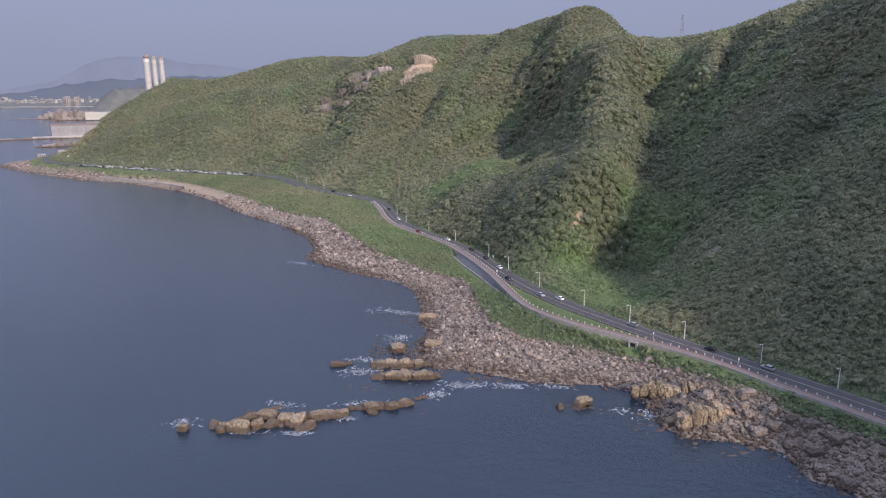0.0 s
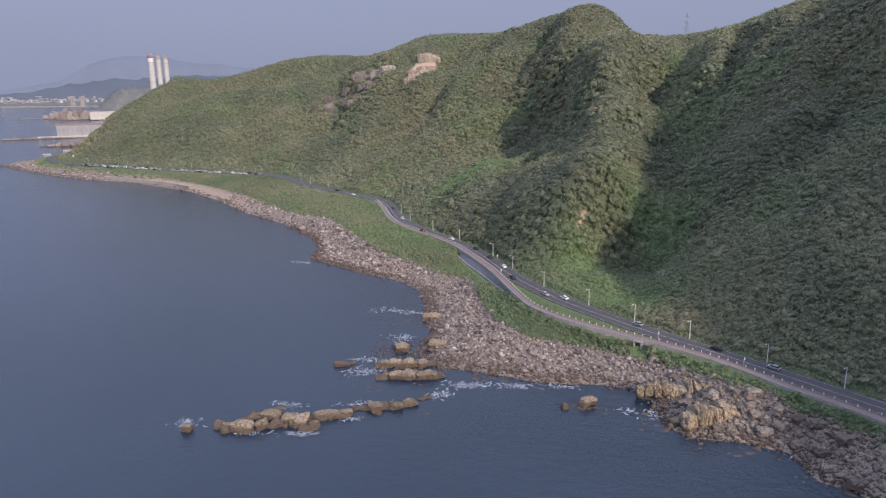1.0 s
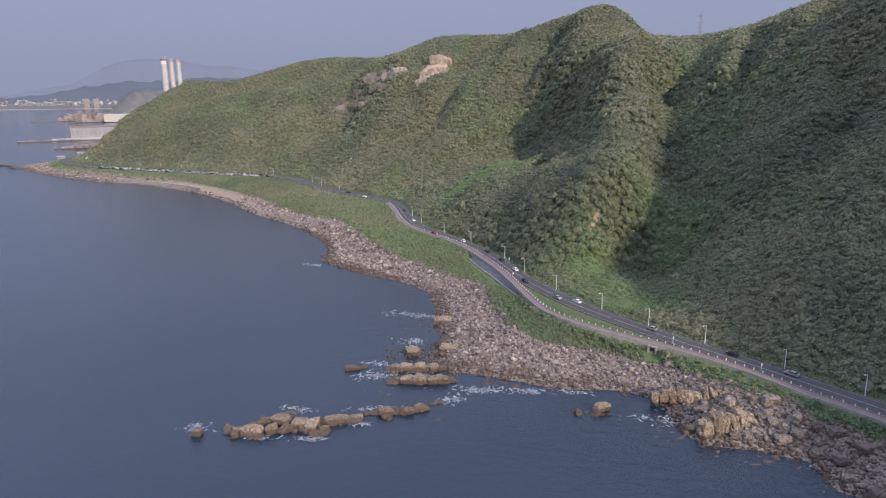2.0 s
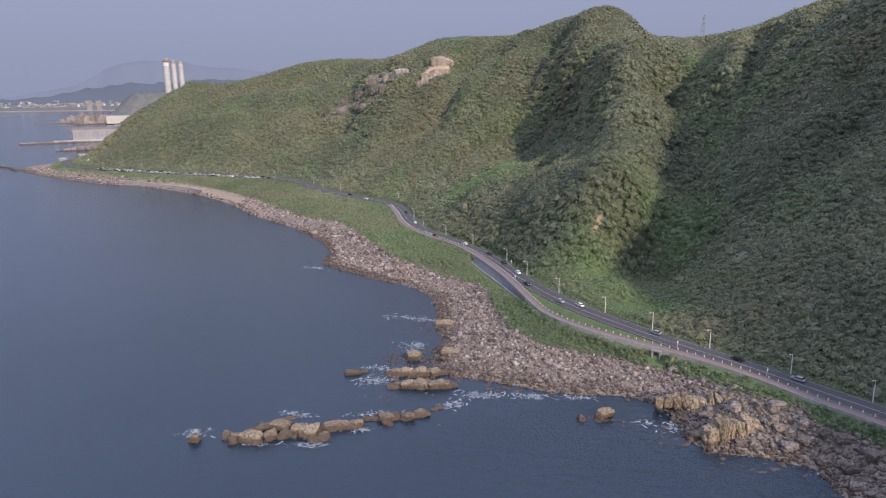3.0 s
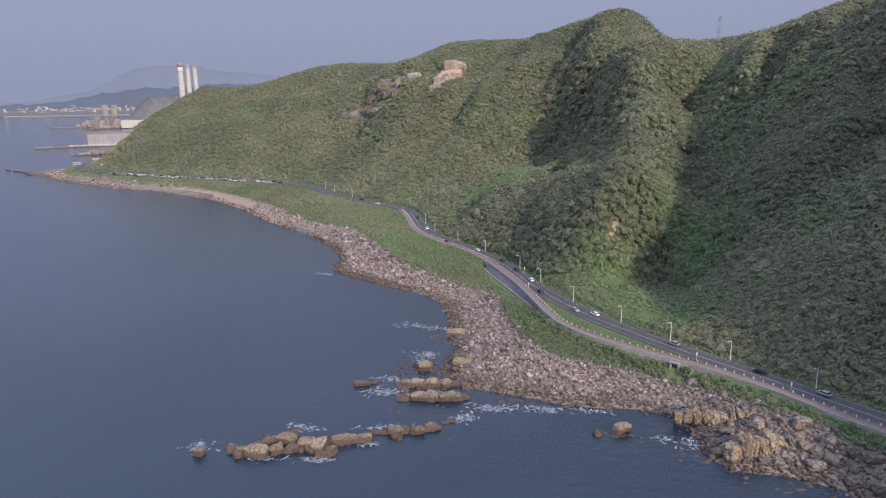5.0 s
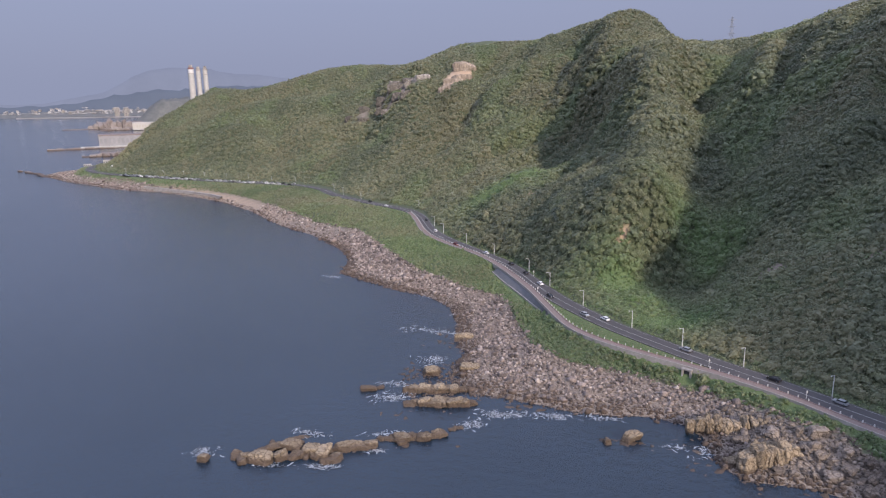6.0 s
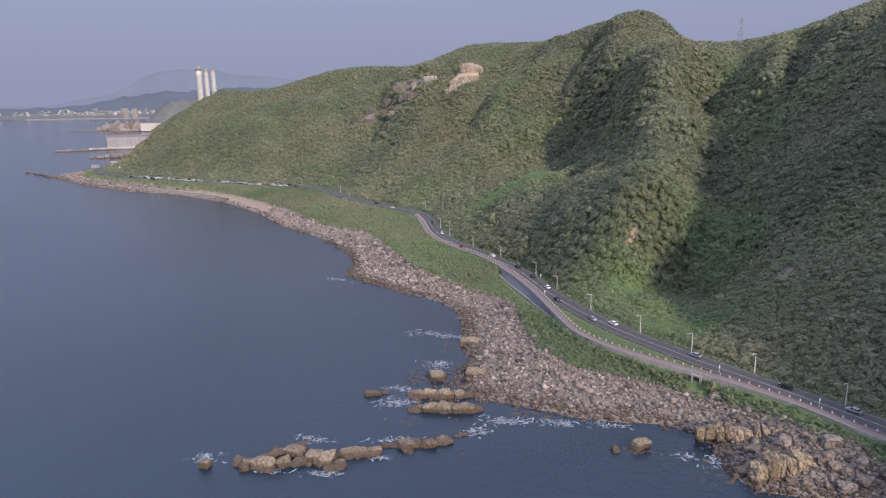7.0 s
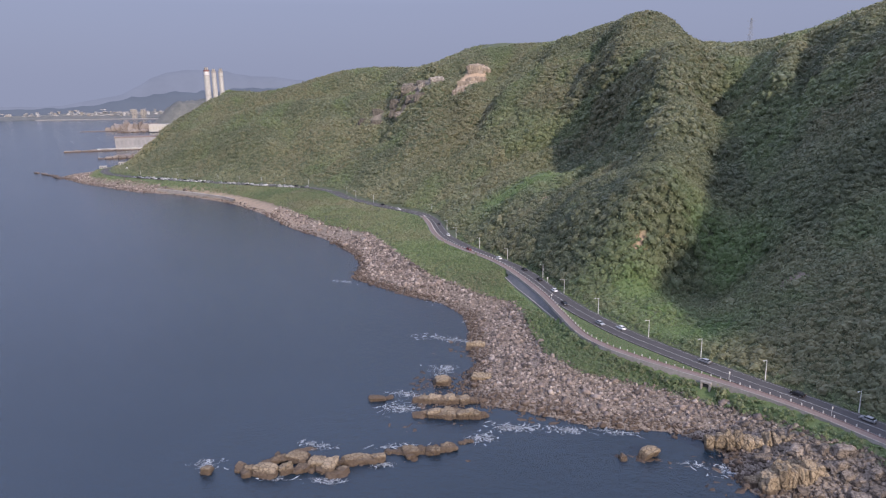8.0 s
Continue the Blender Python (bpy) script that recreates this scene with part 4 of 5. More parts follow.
for k in range(30):  # smaller rocks that fill the reef between the large ones
    x, y, w, d, h = REEF[int(reef_rng.integers(len(REEF) - 3))]
    x, y, size_ = x + reef_rng.uniform(-0.7, 0.7) * w, y + reef_rng.uniform(-0.6, 0.7) * d, reef_rng.uniform(1.6, 3.0)
    big_rock(x, y, size_ * 1.3, size_, size_ * 0.75, reef_rng.uniform(0, 180), 600 + k, "small broken ochre rock of the low reef", square=0.5, group="rocks of the reef", sub=3)
for k, (x, y, w, d, h) in enumerate([(-119.3, 164.6, 3.6, 3.0, 2.0), (-92.8, 219.6, 5.6, 3.2, 1.8), (-11.3, 203.6, 2.4, 2.2, 1.7), (-4.6, 207.4, 6.6, 3.6, 2.9), (-89, 222, 3.0, 2.4, 1.0)]):
    big_rock(x, y, w, d, h * 1.2, 15 * k, k + 40, "ochre rock standing alone in the sea")
def block_row(name, blocks_, label, seed, group, flute=0.25, z=-0.5, sub=4, square=0.72, rough=0.2, material=None, sink=0.3):
    """A crag of several cracked blocks grown together: rows of x, y, width, depth, height, turn."""
    base = new(name)
    for k, (x, y, w, d, h, turn) in enumerate(blocks_):
        me = rock_mesh(w, d, h, seed + k, flute, square, sub, rough)
        me.materials[0] = material or M_ROCK
        block = new("rock_block", me)
        block.parent = base
        floor = z if z is not None else float(ground_at(np.array([(x, y)], float))[0][0]) - sink * h
        block.matrix_basis = pose(x, y, floor, 0, 0, turn)
    return tagged(base, label, "rock", group)


def row_between(a, b, count, w, d, h, turn, seed, lower=0.5):
    r_ = np.random.default_rng(seed)
    out = []
    for k in range(count):
        u = (k + 0.5) / count
        end = 1 - lower * (2 * u - 1) ** 4
        out.append((a[0] + (b[0] - a[0]) * u, a[1] + (b[1] - a[1]) * u + r_.uniform(-0.5, 0.5), w * r_.uniform(0.8, 1.3), d * r_.uniform(0.8, 1.2) * end,
                    h * r_.uniform(0.82, 1.12) * end, turn + r_.uniform(-12, 12)))
    return out


block_row("rock_slab", row_between((-79.5, 222.0), (-60, 227.0), 8, 4.6, 4.4, 3.0, 15, 1), "long ochre rock slab with grooved flanks", 300, "long rock slabs", 0.12)
block_row("rock_slab", row_between((-76.5, 212.2), (-54.5, 217.6), 9, 4.6, 4.4, 3.0, 15, 2), "long ochre rock slab with grooved flanks", 320, "long rock slabs", 0.12)
big_rock(-73.0, 274.6, 8.5, 4.6, 3.8, 12, 63, "ochre rock slab at the water's edge", 0.14, 0.8, "rock_slab", rough=0.14)
big_rock(-75.5, 238.2, 6.5, 5, 3.2, 12, 64, "rounded ochre rock at the water's edge", 0.1, 0.6, "rock")
big_rock(-63.0, 244.2, 8.5, 5, 3.6, 12, 65, "ochre rock block at the water's edge", 0.12, 0.75, "rock")
# the rugged outcrop, of several columns grown together, and the fluted row behind it
block_row("outcrop", [(25.0, 197.8, 4.6, 5.0, 7.0, 20), (27.6, 198.8, 3.6, 5.5, 8.4, 30), (30.0, 200.2, 3.6, 5.5, 7.6, 15), (32.6, 201.8, 3.6, 5.5, 7.2, 28), (35.0, 203.4, 4.0, 6, 8.2, 22),
                      (37.2, 205.2, 3.4, 5.5, 7.0, 18), (28.5, 203.5, 6.0, 5.0, 6.6, 10), (32.5, 206.0, 6.0, 5.0, 6.4, 30), (22.0, 199.6, 5.0, 3.6, 3.0, 15), (40.2, 207.6, 4.0, 4.0, 4.8, 35)],
          "tall ochre sea outcrop with deep upright clefts", 340, "", 0.3, -0.5, 4, 0.68, 0.2)
block_row("cliff_row", row_between((10.5, 215.6), (53.0, 219.6), 17, 3.0, 4.4, 5.6, 14, 3, 0.3), "row of fluted ochre cliff rocks", 370, "", 0.28, 1.0)
for k, (x, y, w, d, h) in enumerate([(25, 210, 6, 4, 2.6), (33, 211, 6, 4, 2.8), (44.6, 211.0, 6.4, 4.4, 3.4), (45.5, 196.6, 5.6, 4.2, 2.8), (49.2, 198, 4.2, 3.8, 2.8),
                                     (59, 197, 6.2, 3.8, 3.0), (58, 187, 6.2, 3.2, 2.4), (43.6, 203.2, 4.0, 3.0, 2.4), (42.5, 206, 4.2, 3.2, 3.4), (39.6, 211, 2.8, 2.8, 3.4),
                                     (52.6, 191.5, 4.6, 3.2, 2.4), (63.5, 190, 5.4, 4, 2.8), (58, 181, 4.8, 3.4, 2.3), (63, 176, 6, 4.2, 2.8), (50, 203.5, 4, 3.2, 2.8), (54.6, 199.5, 4.4, 3.2, 2.6)]):
    big_rock(x, y, w * 0.85, d * 0.85, h * 0.85, 20 + 25 * math.sin(k * 1.9), 130 + k, "large rounded grey-brown shore boulder", 0.0, 0.45, "boulder", 0.2, material=M_BOULDER2, group="boulders on the shore", rough=0.16)
big_rock(65.3, 208.6, 6.2, 2.8, 1.8, 40, 160, "pale fallen concrete block in the scrub", 0.0, 0.7, "concrete_block", 7.2, material=M_CONCRETE, group="", rough=0.05)

block_row("hill_cliff", [(-286, 776, 20, 8, 13, 12), (-268, 772, 22, 8, 12, 20), (-300, 766, 18, 8, 14, 8), (-280, 760, 24, 8, 14, 15), (-260, 756, 20, 8, 13, 20),
                          (-246, 748, 16, 7, 11, 25), (-322, 766, 14, 7, 14, 15), (-318, 748, 14, 7, 12, 20), (-270, 742, 22, 7, 13, 15), (-292, 744, 20, 7, 12, 15),
                          (-280, 728, 18, 7, 10, 10), (-258, 730, 16, 7, 10, 22), (-340, 758, 12, 6, 11, 18)],
          "weathered grey-brown cliff on the wooded hillside", 420, "", 0.2, None, 4, 0.45, 0.2, M_CLIFF, 0.5)
block_row("rock_scar", [(-211, 790, 24, 10, 20, 12), (-205, 776, 28, 10, 24, 20), (-206, 760, 28, 10, 24, 15), (-208, 744, 26, 9, 20, 20), (-213, 729, 20, 8, 15, 10)],
          "bare tan rock scar on the wooded hillside", 450, "", 0.0, None, 4, 0.35, 0.14, M_SCAR, 0.7)

# boulders: those of the near shore one by one, the rest as one mass
blocks = []
hull_rng = np.random.default_rng(21)
for k in range(14):
    bm = bmesh.new()
    for _ in range(16):
        q = hull_rng.normal(size=3)
        q = q / np.linalg.norm(q)
        q = q / np.abs(q).max() ** 0.5 * hull_rng.uniform(0.8, 1.05)
        bm.verts.new(q)
    r = bmesh.ops.convex_hull(bm, input=bm.verts)
    bmesh.ops.delete(bm, geom=[g_ for g_ in r["geom_interior"] if isinstance(g_, bmesh.types.BMVert)], context="VERTS")
    bmesh.ops.triangulate(bm, faces=bm.faces)
    bm.verts.index_update()
    blocks.append((np.array([q.co[:] for q in bm.verts]), np.array([[q.index for q in g_.verts] for g_ in bm.faces])))
    bm.free()
bv, bf = [b[0] for b in blocks], [b[1] for b in blocks]
block_meshes = [mesh_of("boulder", v, f, M_BOULDER2) for v, f in blocks]
p = scatter(-760, 95, 150, 745, 1.25, rng)
d_verge, d_sea = side_of(p, VERGE), side_of(p, SHORE)
dense = scatter(-230, 95, 150, 445, 0.92, rng)
wet = scatter(-95, 70, 160, 300, 2.1, rng)
p = np.concatenate([p, dense, wet])
d_verge, d_sea = side_of(p, VERGE), side_of(p, SHORE)
edge = np.where(np.arange(len(p)) >= len(p) - len(wet), -11.0 + 9.0 * rng.random(len(p)), -3.5 + 2.5 * rng.random(len(p)))
spit = np.hypot((p[:, 0] + 72) / 17, (p[:, 1] - 232) / 17) + 0.35 * rng.random(len(p)) < 0.95  # loose rocks round the long slabs
keep = (d_verge < 1.0) & ((d_sea > edge) | (spit & (rng.random(len(p)) < 0.5))) & ((p[:, 0] > -200) | (rng.random(len(p)) < 0.5)) & (side_of(p, prom_line) < -3)
keep &= (p[:, 0] > -330) | (p[:, 0] < -470) | (d_sea < 4)
p, d_sea = p[keep], d_sea[keep]
z, _, _ = ground_at(p)
singles, mass, brown = 0, [], []
for (x, y), h, ds in zip(p, z, d_sea):
    r = 0.22 + 0.62 * rng.random() ** 3.0
    if x < -110:
        r *= 1.6 if x < -200 else 1.35
    if rng.random() < 0.05:
        r *= 1.9
    if x > 16:
        r *= 1.1
    if ds < 0:
        r *= 0.85
        h = max(h, -0.45 - 0.35 * rng.random() + (0.45 if -86 < x < -54 and 214 < y < 250 else 0.0))
    elif rng.random() < 0.06:
        continue
    sx, sy, sz = r * rng.uniform(0.8, 1.3), r * rng.uniform(0.75, 1.1), r * rng.uniform(0.6, 0.95)
    k = int(rng.integers(14))
    if x > 28 and y < 222 and singles < 290 and r > 0.5:
        ob = new("boulder", block_meshes[k])
        ob.matrix_basis = Matrix.Translation((x, y, h + 0.15 * r)) @ Euler((rng.uniform(-0.4, 0.4), rng.uniform(-0.4, 0.4), rng.uniform(0, 6.3))).to_matrix().to_4x4() @ Matrix.Diagonal((sx, sy, sz, 1))
        tagged(ob, "weathered grey-brown boulder on the rocky shore", "boulder", "boulders on the shore")
        singles += 1
    else:
        (brown if x > 22 + 6 * math.sin(y) else mass).append((k, turned(rng, sx, sy, sz, 0.5), np.array((x, y, h + 0.15 * r))))
tagged(tri_cloud("boulders", bv, bf, mass, M_BOULDER), "tumbled pinkish-grey boulders along the waterline", "boulders", kind="stuff")
tagged(tri_cloud("boulders", bv, bf, brown, M_BOULDER2), "tumbled grey-brown boulders beside the rocky outcrop", "boulders", kind="stuff")


# flat brown ledges just awash along the rocks
SHOALS = [(8, 208, 16, 5, 0), (16, 198, 9, 6, 30), (38, 189, 14, 5, 0), (-68, 220, 16, 7, 15), (-72, 206, 12, 4, 15), (-82, 240, 8, 10, 0), (-84, 179, 30, 4, 22),
          (-40, 221, 16, 4, 0), (-82, 275, 8, 12, 20), (60, 170, 10, 5, -30), (-6, 205, 10, 3, 20)]
ledges, ledge_rng = [], np.random.default_rng(8)
for cx, cy, rx, ry, turn in SHOALS:
    c_, s_ = math.cos(radians(turn)), math.sin(radians(turn))
    for _ in range(int(5 + rx * ry * 0.22)):
        u, w = ledge_rng.normal(0, 0.5, 2)
        r = ledge_rng.uniform(0.6, 2.0)
        ledges.append((int(ledge_rng.integers(14)), turned(ledge_rng, r * 1.5, r, 0.35, 0.05),
                       np.array((cx + u * rx * c_ - w * ry * s_, cy + u * rx * s_ + w * ry * c_, ledge_rng.uniform(-0.34, -0.2)))))
tagged(tri_cloud("ledges", bv, bf, ledges, M_BOULDER2), "wet brown rock ledges awash at the shore", "ledges", kind="stuff")


# ---- foam ----
def foam_patch(cx, cy, rx, ry, count, turn):
    """Lacy foam: short curling strands and flecks, thick in the middle of the patch."""
    c_, s_ = math.cos(radians(turn)), math.sin(radians(turn))
    for _ in range(int(count * 2.6)):
        u, w = rng.normal(0, 0.42, 2)
        x, y = cx + u * rx * c_ - w * ry * s_, cy + u * rx * s_ + w * ry * c_
        head, bend, wide = radians(turn) + rng.normal(0, 0.5), rng.normal(0, 0.3), 0.025 + 0.22 * rng.random() ** 3
        steps = int(rng.integers(3, 9))
        base = len(foam_v)
        for k in range(steps + 1):
            half = wide * math.sin(math.pi * (k + 0.35) / (steps + 0.7)) * rng.uniform(0.4, 1.3)
            foam_v.extend([(x - math.sin(head) * half, y + math.cos(head) * half, 0.1), (x + math.sin(head) * half, y - math.cos(head) * half, 0.1)])
            head += bend + rng.normal(0, 0.35)
            step = rng.uniform(0.2, 0.55)
            x, y = x + math.cos(head) * step, y + math.sin(head) * step
        foam_f.extend((base + 2 * k, base + 2 * k + 1, base + 2 * k + 3, base + 2 * k + 2) for k in range(steps))


foam_v, foam_f = [], []
for args in [(-83, 216, 9, 5, 60, 20), (-86, 226, 8, 2, 30, 10), (-45, 213, 9, 3, 60, 10), (-30, 216, 8, 2.5, 45, 0), (-15, 219, 9, 2, 20, 0), (-100, 167, 6, 2, 12, 10),
             (-85, 170, 6, 1.5, 22, 15), (-76, 182, 5, 1.5, 14, 15), (-123, 168, 5, 4, 24, 0), (-52, 204, 5, 3, 30, 20), (-98, 186, 7, 1.6, 24, 5), (-75, 192, 9, 1.5, 26, 20),
             (-84, 281, 10, 2.5, 45, -5), (-96, 282, 11, 4, 26, 14), (18, 207, 8, 4, 50, 40), (24, 211, 7, 2, 30, 20), (-80, 250, 6, 6, 45, 60), (-170, 352, 10, 2, 25, -10),
             (-108, 330, 12, 3.5, 18, -20), (-85, 305, 6, 3, 20, -60), (52, 188, 6, 2, 12, 0), (8, 206, 4, 2, 10, 0), (52, 213, 2.2, 1.4, 24, 0)]:
    foam_patch(*args)
tagged(new("sea_foam", mesh_of("sea_foam", foam_v, foam_f, M_FOAM)), "white broken surf between the rocks", "foam", kind="stuff")

# ---- culvert ----
culvert = new("culvert")
culvert.matrix_basis = pose(11.6, 241.8, 7.0, 0, 0, -26)
bm = bmesh.new()
for x in (-1.35, 1.35):
    box(bm, 0.5, 1.2, 2.3, Matrix.Translation((x, 0, 0)))
box(bm, 3.4, 1.2, 0.5, Matrix.Translation((0, 0, 2.3)))
part("headwall", bm, M_CONCRETE, culvert)
# a near-black panel paints the shade inside the mouth
bm = bmesh.new()
box(bm, 2.2, 0.2, 2.3, Matrix.Translation((0, 0.1, 0)))
part("back", bm, M_DARK, culvert, "dark panel standing in for the shade inside the culvert")
tagged(culvert, "concrete culvert mouth below the footpath", "culvert")


# ---- power station and far shore ----
def chimney(x, y, top, r, banded):
    base = new("chimney")
    base.matrix_basis = pose(x, y, 5)
    h = top - 5
    bm = bmesh.new()
    tube(bm, r * 1.18, r, h - 14, Matrix(), 28)
    part("shaft", bm, M_CREAM, base)
    z = h - 14
    for k in range(3):
        bm = bmesh.new()
        tube(bm, r * 1.005, r * 0.99, 4.6, Matrix.Translation((0, 0, z)), 28)
        part("band", bm, (M_RED if k == 2 else M_WHITE) if banded else (M_CREAM if k < 2 else M_CONCRETE), base)
        z += 4.6
    for k in range(2):
        bm = bmesh.new()
        tube(bm, r * 1.14, r * 1.14, 0.9, Matrix.Translation((0, 0, h - 15 - k * 50)), 28)
        part("platform", bm, M_CONCRETE, base)
    for dx in (-0.35, 0.35):
        bm = bmesh.new()
        tube(bm, r * 0.34, r * 0.34, 7, Matrix.Translation((dx * r * 1.2, 0, z - 1)), 12)
        part("flue", bm, M_CONCRETE, base)
    return tagged(base, "tall cream power station chimney" + (" with red and white bands" if banded else ""), "chimney", "power station chimneys")


chimney(-1152, 1575, 171, 7.2, True)
chimney(-1138, 1586, 167, 5.8, False)
chimney(-1124, 1596, 168, 5.8, False)


def building(name, x, y, z, sx, sy, sz, turn, wall, roof, label, bays=6, storeys=2, group="", pane=None, flat=True):
    base = new(name)
    base.matrix_basis = pose(x, y, z, 0, 0, turn)
    bm = bmesh.new()
    box(bm, sx, sy, sz, Matrix())
    part("wall", bm, wall, base)
    bm = bmesh.new()
    box(bm, sx * 1.02, sy * 1.02, sz * 0.07 + 0.3, Matrix.Translation((0, 0, sz)))
    part("roof", bm, roof, base)
    pw, ph = sx / bays * 0.55, sz / storeys * 0.45
    bm = bmesh.new()
    box(bm, pw, 0.3, ph, Matrix())
    me = bpy.data.meshes.new("window")
    bm.to_mesh(me)
    bm.free()
    me.materials.append(pane or M_CARGLASS)
    for i in range(bays):
        for j in range(storeys):
            w = new("window", me)
            w.parent = base
            w.matrix_basis = pose(-sx / 2 + (i + 0.5) * sx / bays, -sy / 2 - 0.05, sz / storeys * (j + 0.32))
    return tagged(base, label, "building", group)


building("storage_hall", -1025, 1195, 2, 128, 50, 22, 42, M_GREY, M_RUST, "long grey storage hall on the shore", 16, 1, "power station buildings", M_GREY2)
building("warehouse", -1480, 1785, 2, 82, 40, 20, 38, M_CREAM, M_CREAM, "long cream warehouse by the water", 10, 1, "power station buildings", M_CREAM2)
building("warehouse", -1620, 1905, 2, 30, 30, 17, 38, M_CREAM, M_RUST, "small cream warehouse by the water", 4, 1, "power station buildings", M_CREAM2)
building("house", -736, 808, 5.5, 14, 9, 7.0, 42, M_QUAY, M_CONCRETE, "white two-storey house on the cape", 5, 2, "", None)
building("shed", -772, 806, 4.0, 10, 6, 2.8, 42, M_QUAY, M_GREY, "low white shed on the cape", 4, 1, "", None)
for k, (x, y, w, d, h, z_, words) in enumerate([(-1660, 1850, 150, 52, 40, -10, "brown rocky islet off the power station"), (-1560, 1760, 110, 30, 16, -5, "low brown rocky shore by the power station"),
                                               (-1075, 1110, 140, 18, 8, -3.5, "long low brown reef off the shore"), (-890, 1000, 110, 36, 14, -5, "brown rocky point on the far shore")]):
    ux, uy = math.cos(radians(40)) * w / 2, math.sin(radians(40)) * w / 2
    block_row("islet", row_between((x - ux, y - uy), (x + ux, y + uy), 11, w * 0.13, d * 0.8, h, 40, 30 + k, 0.6), words, 500 + 20 * k, "far rocks", 0.0, z_, 3, 0.35, 0.3, M_FARROCK)
for k, (x, y, w, d) in enumerate([(-790, 738, 34, 9), (-815, 748, 26, 7), (-765, 722, 30, 9), (-845, 760, 16, 5)]):
    big_rock(x, y, w, d, 3.6, -25, 210 + k, "low brown reef at the tip of the cape", 0.1, 0.5, "cape_reef", -1.6, material=M_FARROCK, group="reefs of the cape")
quay = new("quay_wall")
quay.matrix_basis = pose(-1035, 1150, 0, 0, 0, 42)
bm = bmesh.new()
box(bm, 120, 8, 4.5, Matrix())
part("deck", bm, M_QUAY, quay)
bm = bmesh.new()
box(bm, 124, 12, 2.5, Matrix.Translation((0, -1, 0)))
part("footing", bm, M_CONCRETE, quay)
tagged(quay, "long white concrete quay wall", "quay")
tower = new("signal_tower")
tower.matrix_basis = pose(-661, 732, 4)
bm = bmesh.new()
tube(bm, 1.6, 1.2, 9, Matrix(), 12)
part("shaft", bm, M_WHITE, tower)
bm = bmesh.new()
tube(bm, 1.9, 1.9, 0.5, Matrix.Translation((0, 0, 9)), 12)
tube(bm, 0.9, 0.7, 1.8, Matrix.Translation((0, 0, 9.5)), 10)
part("lantern", bm, M_WHITE, tower)
tagged(tower, "small white signal tower on the cape", "tower")


def land_mass(name, pts, material, label, rough, kind="structure", cat="backdrop", seed=0.0, step=12, depth=300, zfoot=-4):
    """A far hill along a line of (x, y, height), rising from the water to its crest and falling behind."""
    line = resample(np.array(pts, float), step)
    t = np.gradient(line[:, :2], axis=0)
    nrm = np.stack([-t[:, 1], t[:, 0]], 1) / np.linalg.norm(t, axis=1)[:, None]
    rows, profile = [], [(-1.0, 0.0), (-0.8, 0.25), (-0.5, 0.55), (-0.25, 0.82), (0, 1.0), (0.4, 0.7), (1.0, 0.0)]
    for u, g in profile:
        for (x, y, z_), (a, b) in zip(line, nrm):
            k = noise.fractal((x / rough, y / rough, u * 2 + seed), 1.0, 2.0, 4)
            rows.append((x + a * u * depth, y + b * u * depth, zfoot + (z_ - zfoot) * g * (1 + 0.16 * k * (1 if g else 0))))
    k = len(line)
    faces = [(r * k + i, r * k + i + 1, (r + 1) * k + i + 1, (r + 1) * k + i) for r in range(len(profile) - 1) for i in range(k - 1)]
    return tagged(new(name, mesh_of(name, rows, faces, material, True)), label, cat, kind=kind)


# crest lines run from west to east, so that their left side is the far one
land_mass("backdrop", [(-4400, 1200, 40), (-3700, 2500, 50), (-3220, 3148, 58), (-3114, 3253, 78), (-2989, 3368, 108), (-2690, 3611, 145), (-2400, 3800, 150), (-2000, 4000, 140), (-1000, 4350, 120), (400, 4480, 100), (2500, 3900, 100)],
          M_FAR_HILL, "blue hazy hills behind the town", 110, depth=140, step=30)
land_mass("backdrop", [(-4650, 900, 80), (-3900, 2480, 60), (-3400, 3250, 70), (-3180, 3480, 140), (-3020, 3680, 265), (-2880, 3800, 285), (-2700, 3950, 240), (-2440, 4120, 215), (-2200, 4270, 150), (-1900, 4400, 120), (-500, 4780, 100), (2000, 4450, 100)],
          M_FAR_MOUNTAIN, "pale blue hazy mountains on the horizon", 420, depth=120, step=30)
land_mass("ground", [(-4324, 1556, 24), (-3524, 2806, 28), (-3024, 3256, 30), (-2424, 3656, 30), (-1624, 4056, 34)], M_FAR_GREEN, "low grey shore of the distant town", 200, depth=260, step=40, zfoot=-1, cat="shore")
land_mass("ground", [(-1865, 2160, 2), (-1840, 2181, 20), (-1815, 2203, 62), (-1775, 2235, 90), (-1730, 2270, 98), (-1690, 2296, 88), (-1600, 2330, 75), (-1400, 2360, 60)], M_FAR_GREEN, "dull green wooded hill behind the power station", 40, depth=90, step=8, cat="hill")
land_mass("ground", [(-1780, 1760, 2), (-1500, 1980, 5), (-1250, 2100, 12), (-1000, 1950, 40), (-800, 1500, 60)], M_FARROCK, "rocky shore under the power station", 80, depth=90, step=10, cat="shore")
land_mass("ground", [(-1100, 1130, 2), (-980, 1230, 4), (-850, 1250, 14), (-700, 1200, 40)], M_FARROCK, "rocky shore beyond the cape", 60, depth=70, step=8, cat="shore")

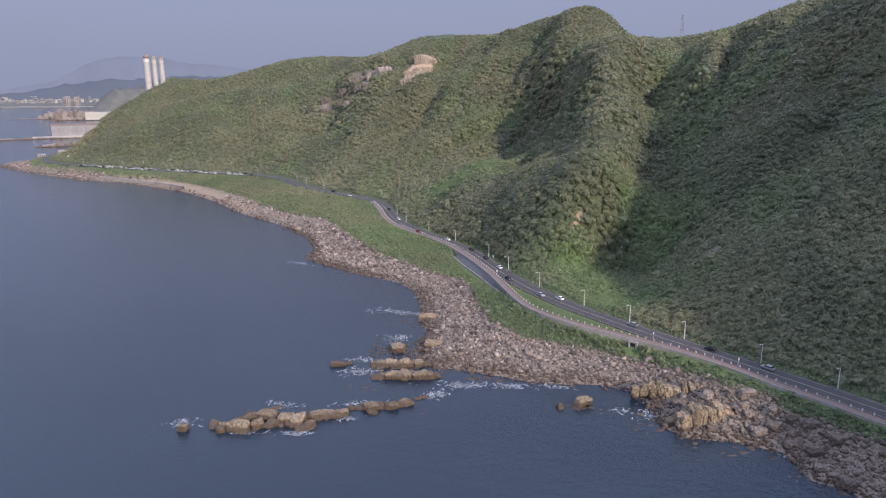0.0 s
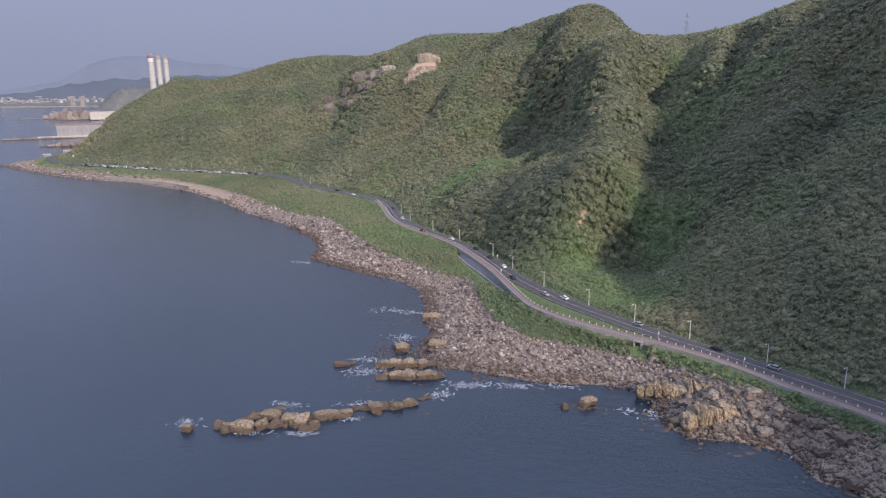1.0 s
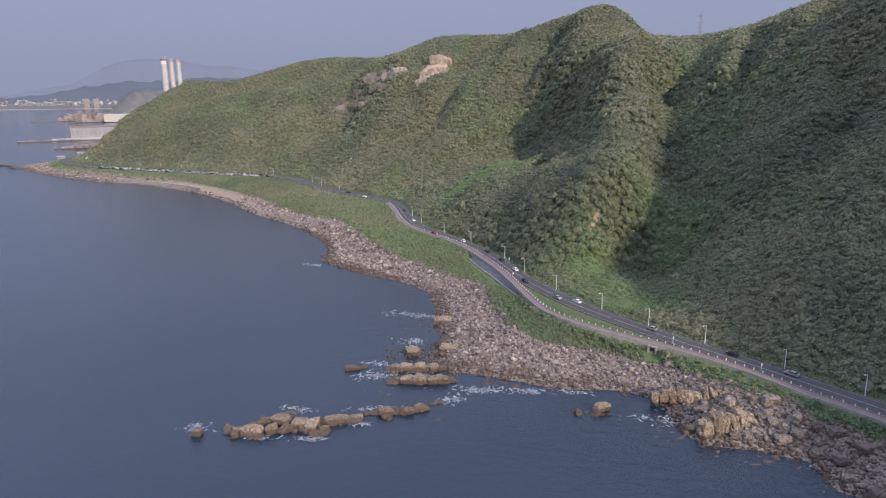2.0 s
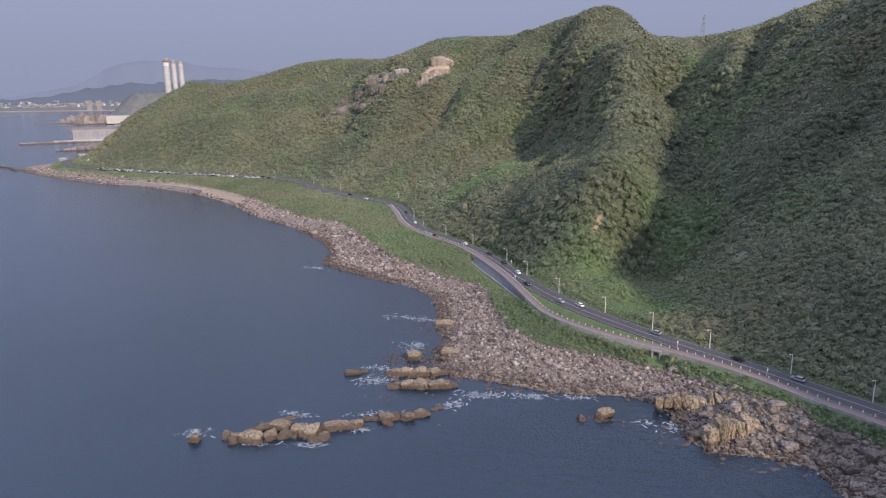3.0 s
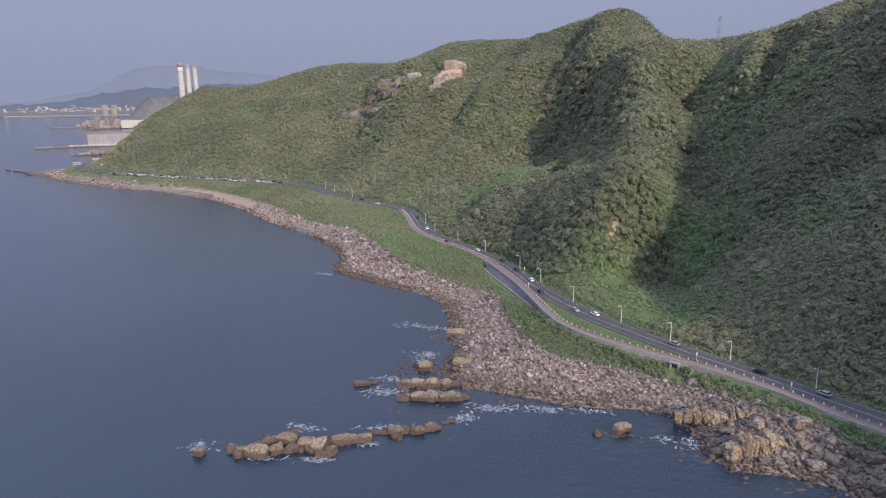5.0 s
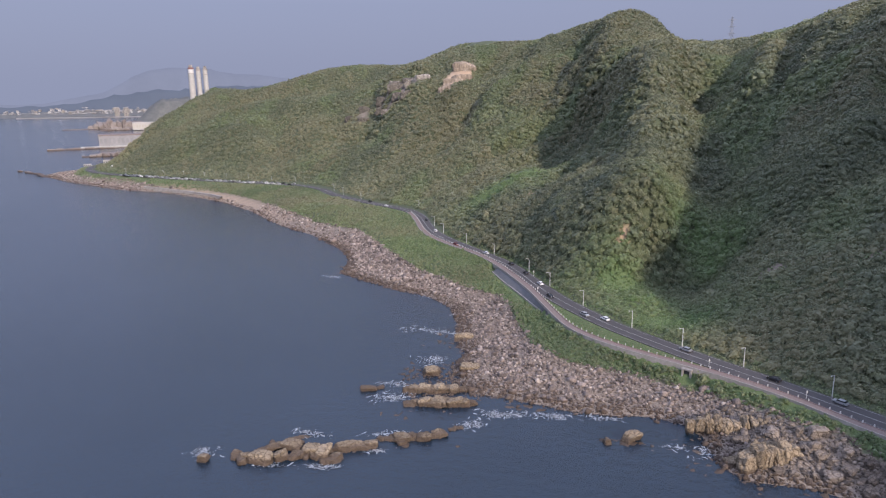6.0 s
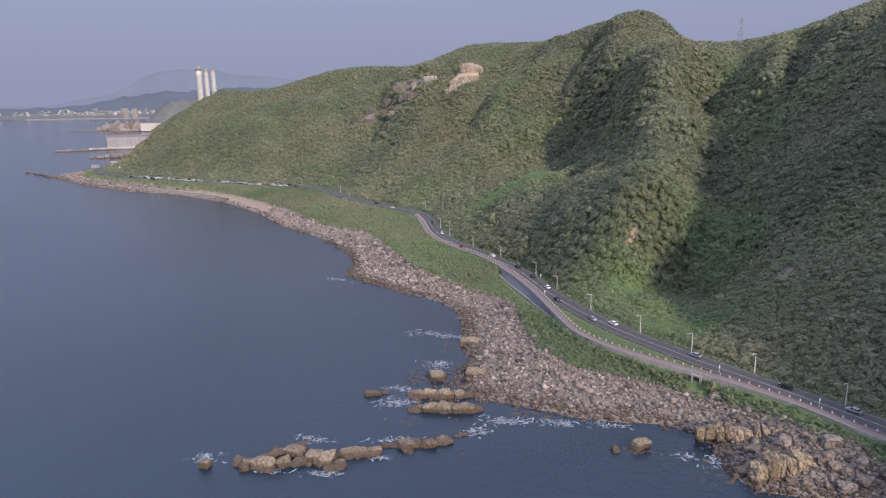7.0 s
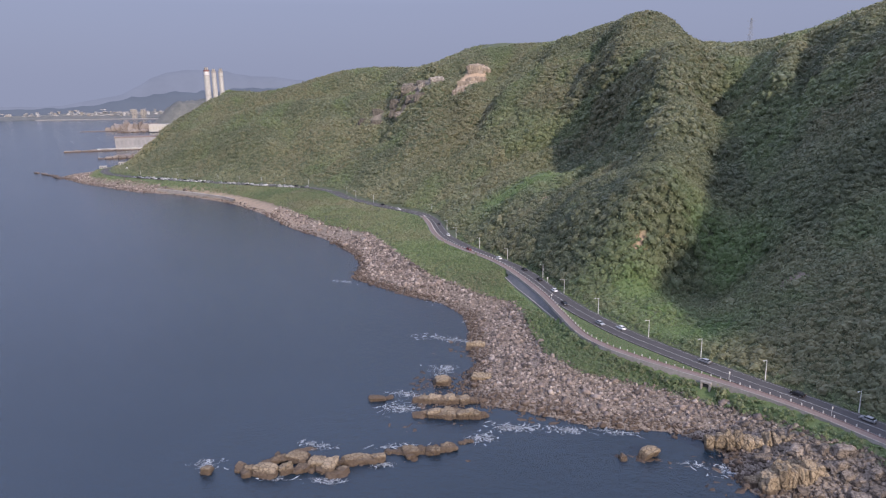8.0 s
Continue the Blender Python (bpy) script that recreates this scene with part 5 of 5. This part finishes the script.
# the town: many small pale blocks
trng = np.random.default_rng(11)
town = []
for tone in M_TOWN:
    for sx, sy, sz in ((16, 13, 12), (13, 13, 20), (26, 14, 8)):
        town.append((tone, sx, sy, sz))
made = {}
for k in range(290):
    u = trng.random()
    q = int(trng.integers(len(town)))
    base_ = np.array((-3420, 2750)) * (1 - u) + np.array((-2250, 3620)) * u
    back_ = trng.uniform(0, 1) ** 1.3
    x, y = base_ + np.array((-0.62, 0.78)) * back_ * 190
    z_ = 6 + back_ * 20
    m = pose(x, y, z_ - 7, 0, 0, 40 + trng.uniform(-15, 15))
    if q in made:
        copy_thing(made[q], m)
    else:
        tone, sx, sy, sz = town[q]
        made[q] = building("town_building", x, y, z_ - 7, sx, sy, sz + 7, 40, tone, M_GREY, "pale concrete building of the distant town", 4, max(2, int(sz / 5)), "buildings of the distant town")
        made[q].matrix_basis = m
building("tower_block", -2672, 2995, 1, 24, 24, 44, 42, M_TOWN[1], M_GREY, "tall beige tower block by the harbour", 3, 9, "harbour tower blocks")
building("tower_block", -2640, 3025, 1, 24, 24, 42, 42, M_TOWN[1], M_GREY, "tall beige tower block by the harbour", 3, 9, "harbour tower blocks")
mole = new("breakwater")
mole.matrix_basis = pose(-2720, 2800, 0, 0, 0, 20)
bm = bmesh.new()
box(bm, 620, 14, 5, Matrix())
bmesh.ops.bevel(bm, geom=bm.edges[:], offset=1.5, segments=2, affect="EDGES")
part("mound", bm, M_GREY, mole)
tagged(mole, "long grey harbour breakwater", "breakwater")


# ---- pylon on the saddle ----
def pylon(x, y, z, h):
    base = new("pylon")
    base.matrix_basis = pose(x, y, z, 0, 0, 20)

    def bar(name, a, b, r):
        a, b = Vector(a), Vector(b)
        bm = bmesh.new()
        tube(bm, r, r, (b - a).length, Matrix.Translation(a) @ (b - a).to_track_quat("Z", "Y").to_matrix().to_4x4(), 5)
        part(name, bm, M_STEEL, base)
    w = 3.2
    for sx in (-1, 1):
        for sy in (-1, 1):
            bar("leg", (sx * w, sy * w, 0), (sx * 0.5, sy * 0.5, h), 0.13)
    for k in range(6):
        z0, z1 = h * k / 6, h * (k + 1) / 6
        w0, w1 = w + (0.5 - w) * k / 6, w + (0.5 - w) * (k + 1) / 6
        for sy in (-1, 1):
            bar("brace", (-w0, sy * w0, z0), (w1, sy * w1, z1), 0.07)
            bar("brace", (w0, sy * w0, z0), (-w1, sy * w1, z1), 0.07)
    for k in range(3):
        bar("cross_arm", (-4.2, 0, h * (0.68 + 0.13 * k)), (4.2, 0, h * (0.68 + 0.13 * k)), 0.2)
    return tagged(base, "grey steel lattice power pylon behind the saddle", "pylon")


pylon(74, 850, 120, 54)
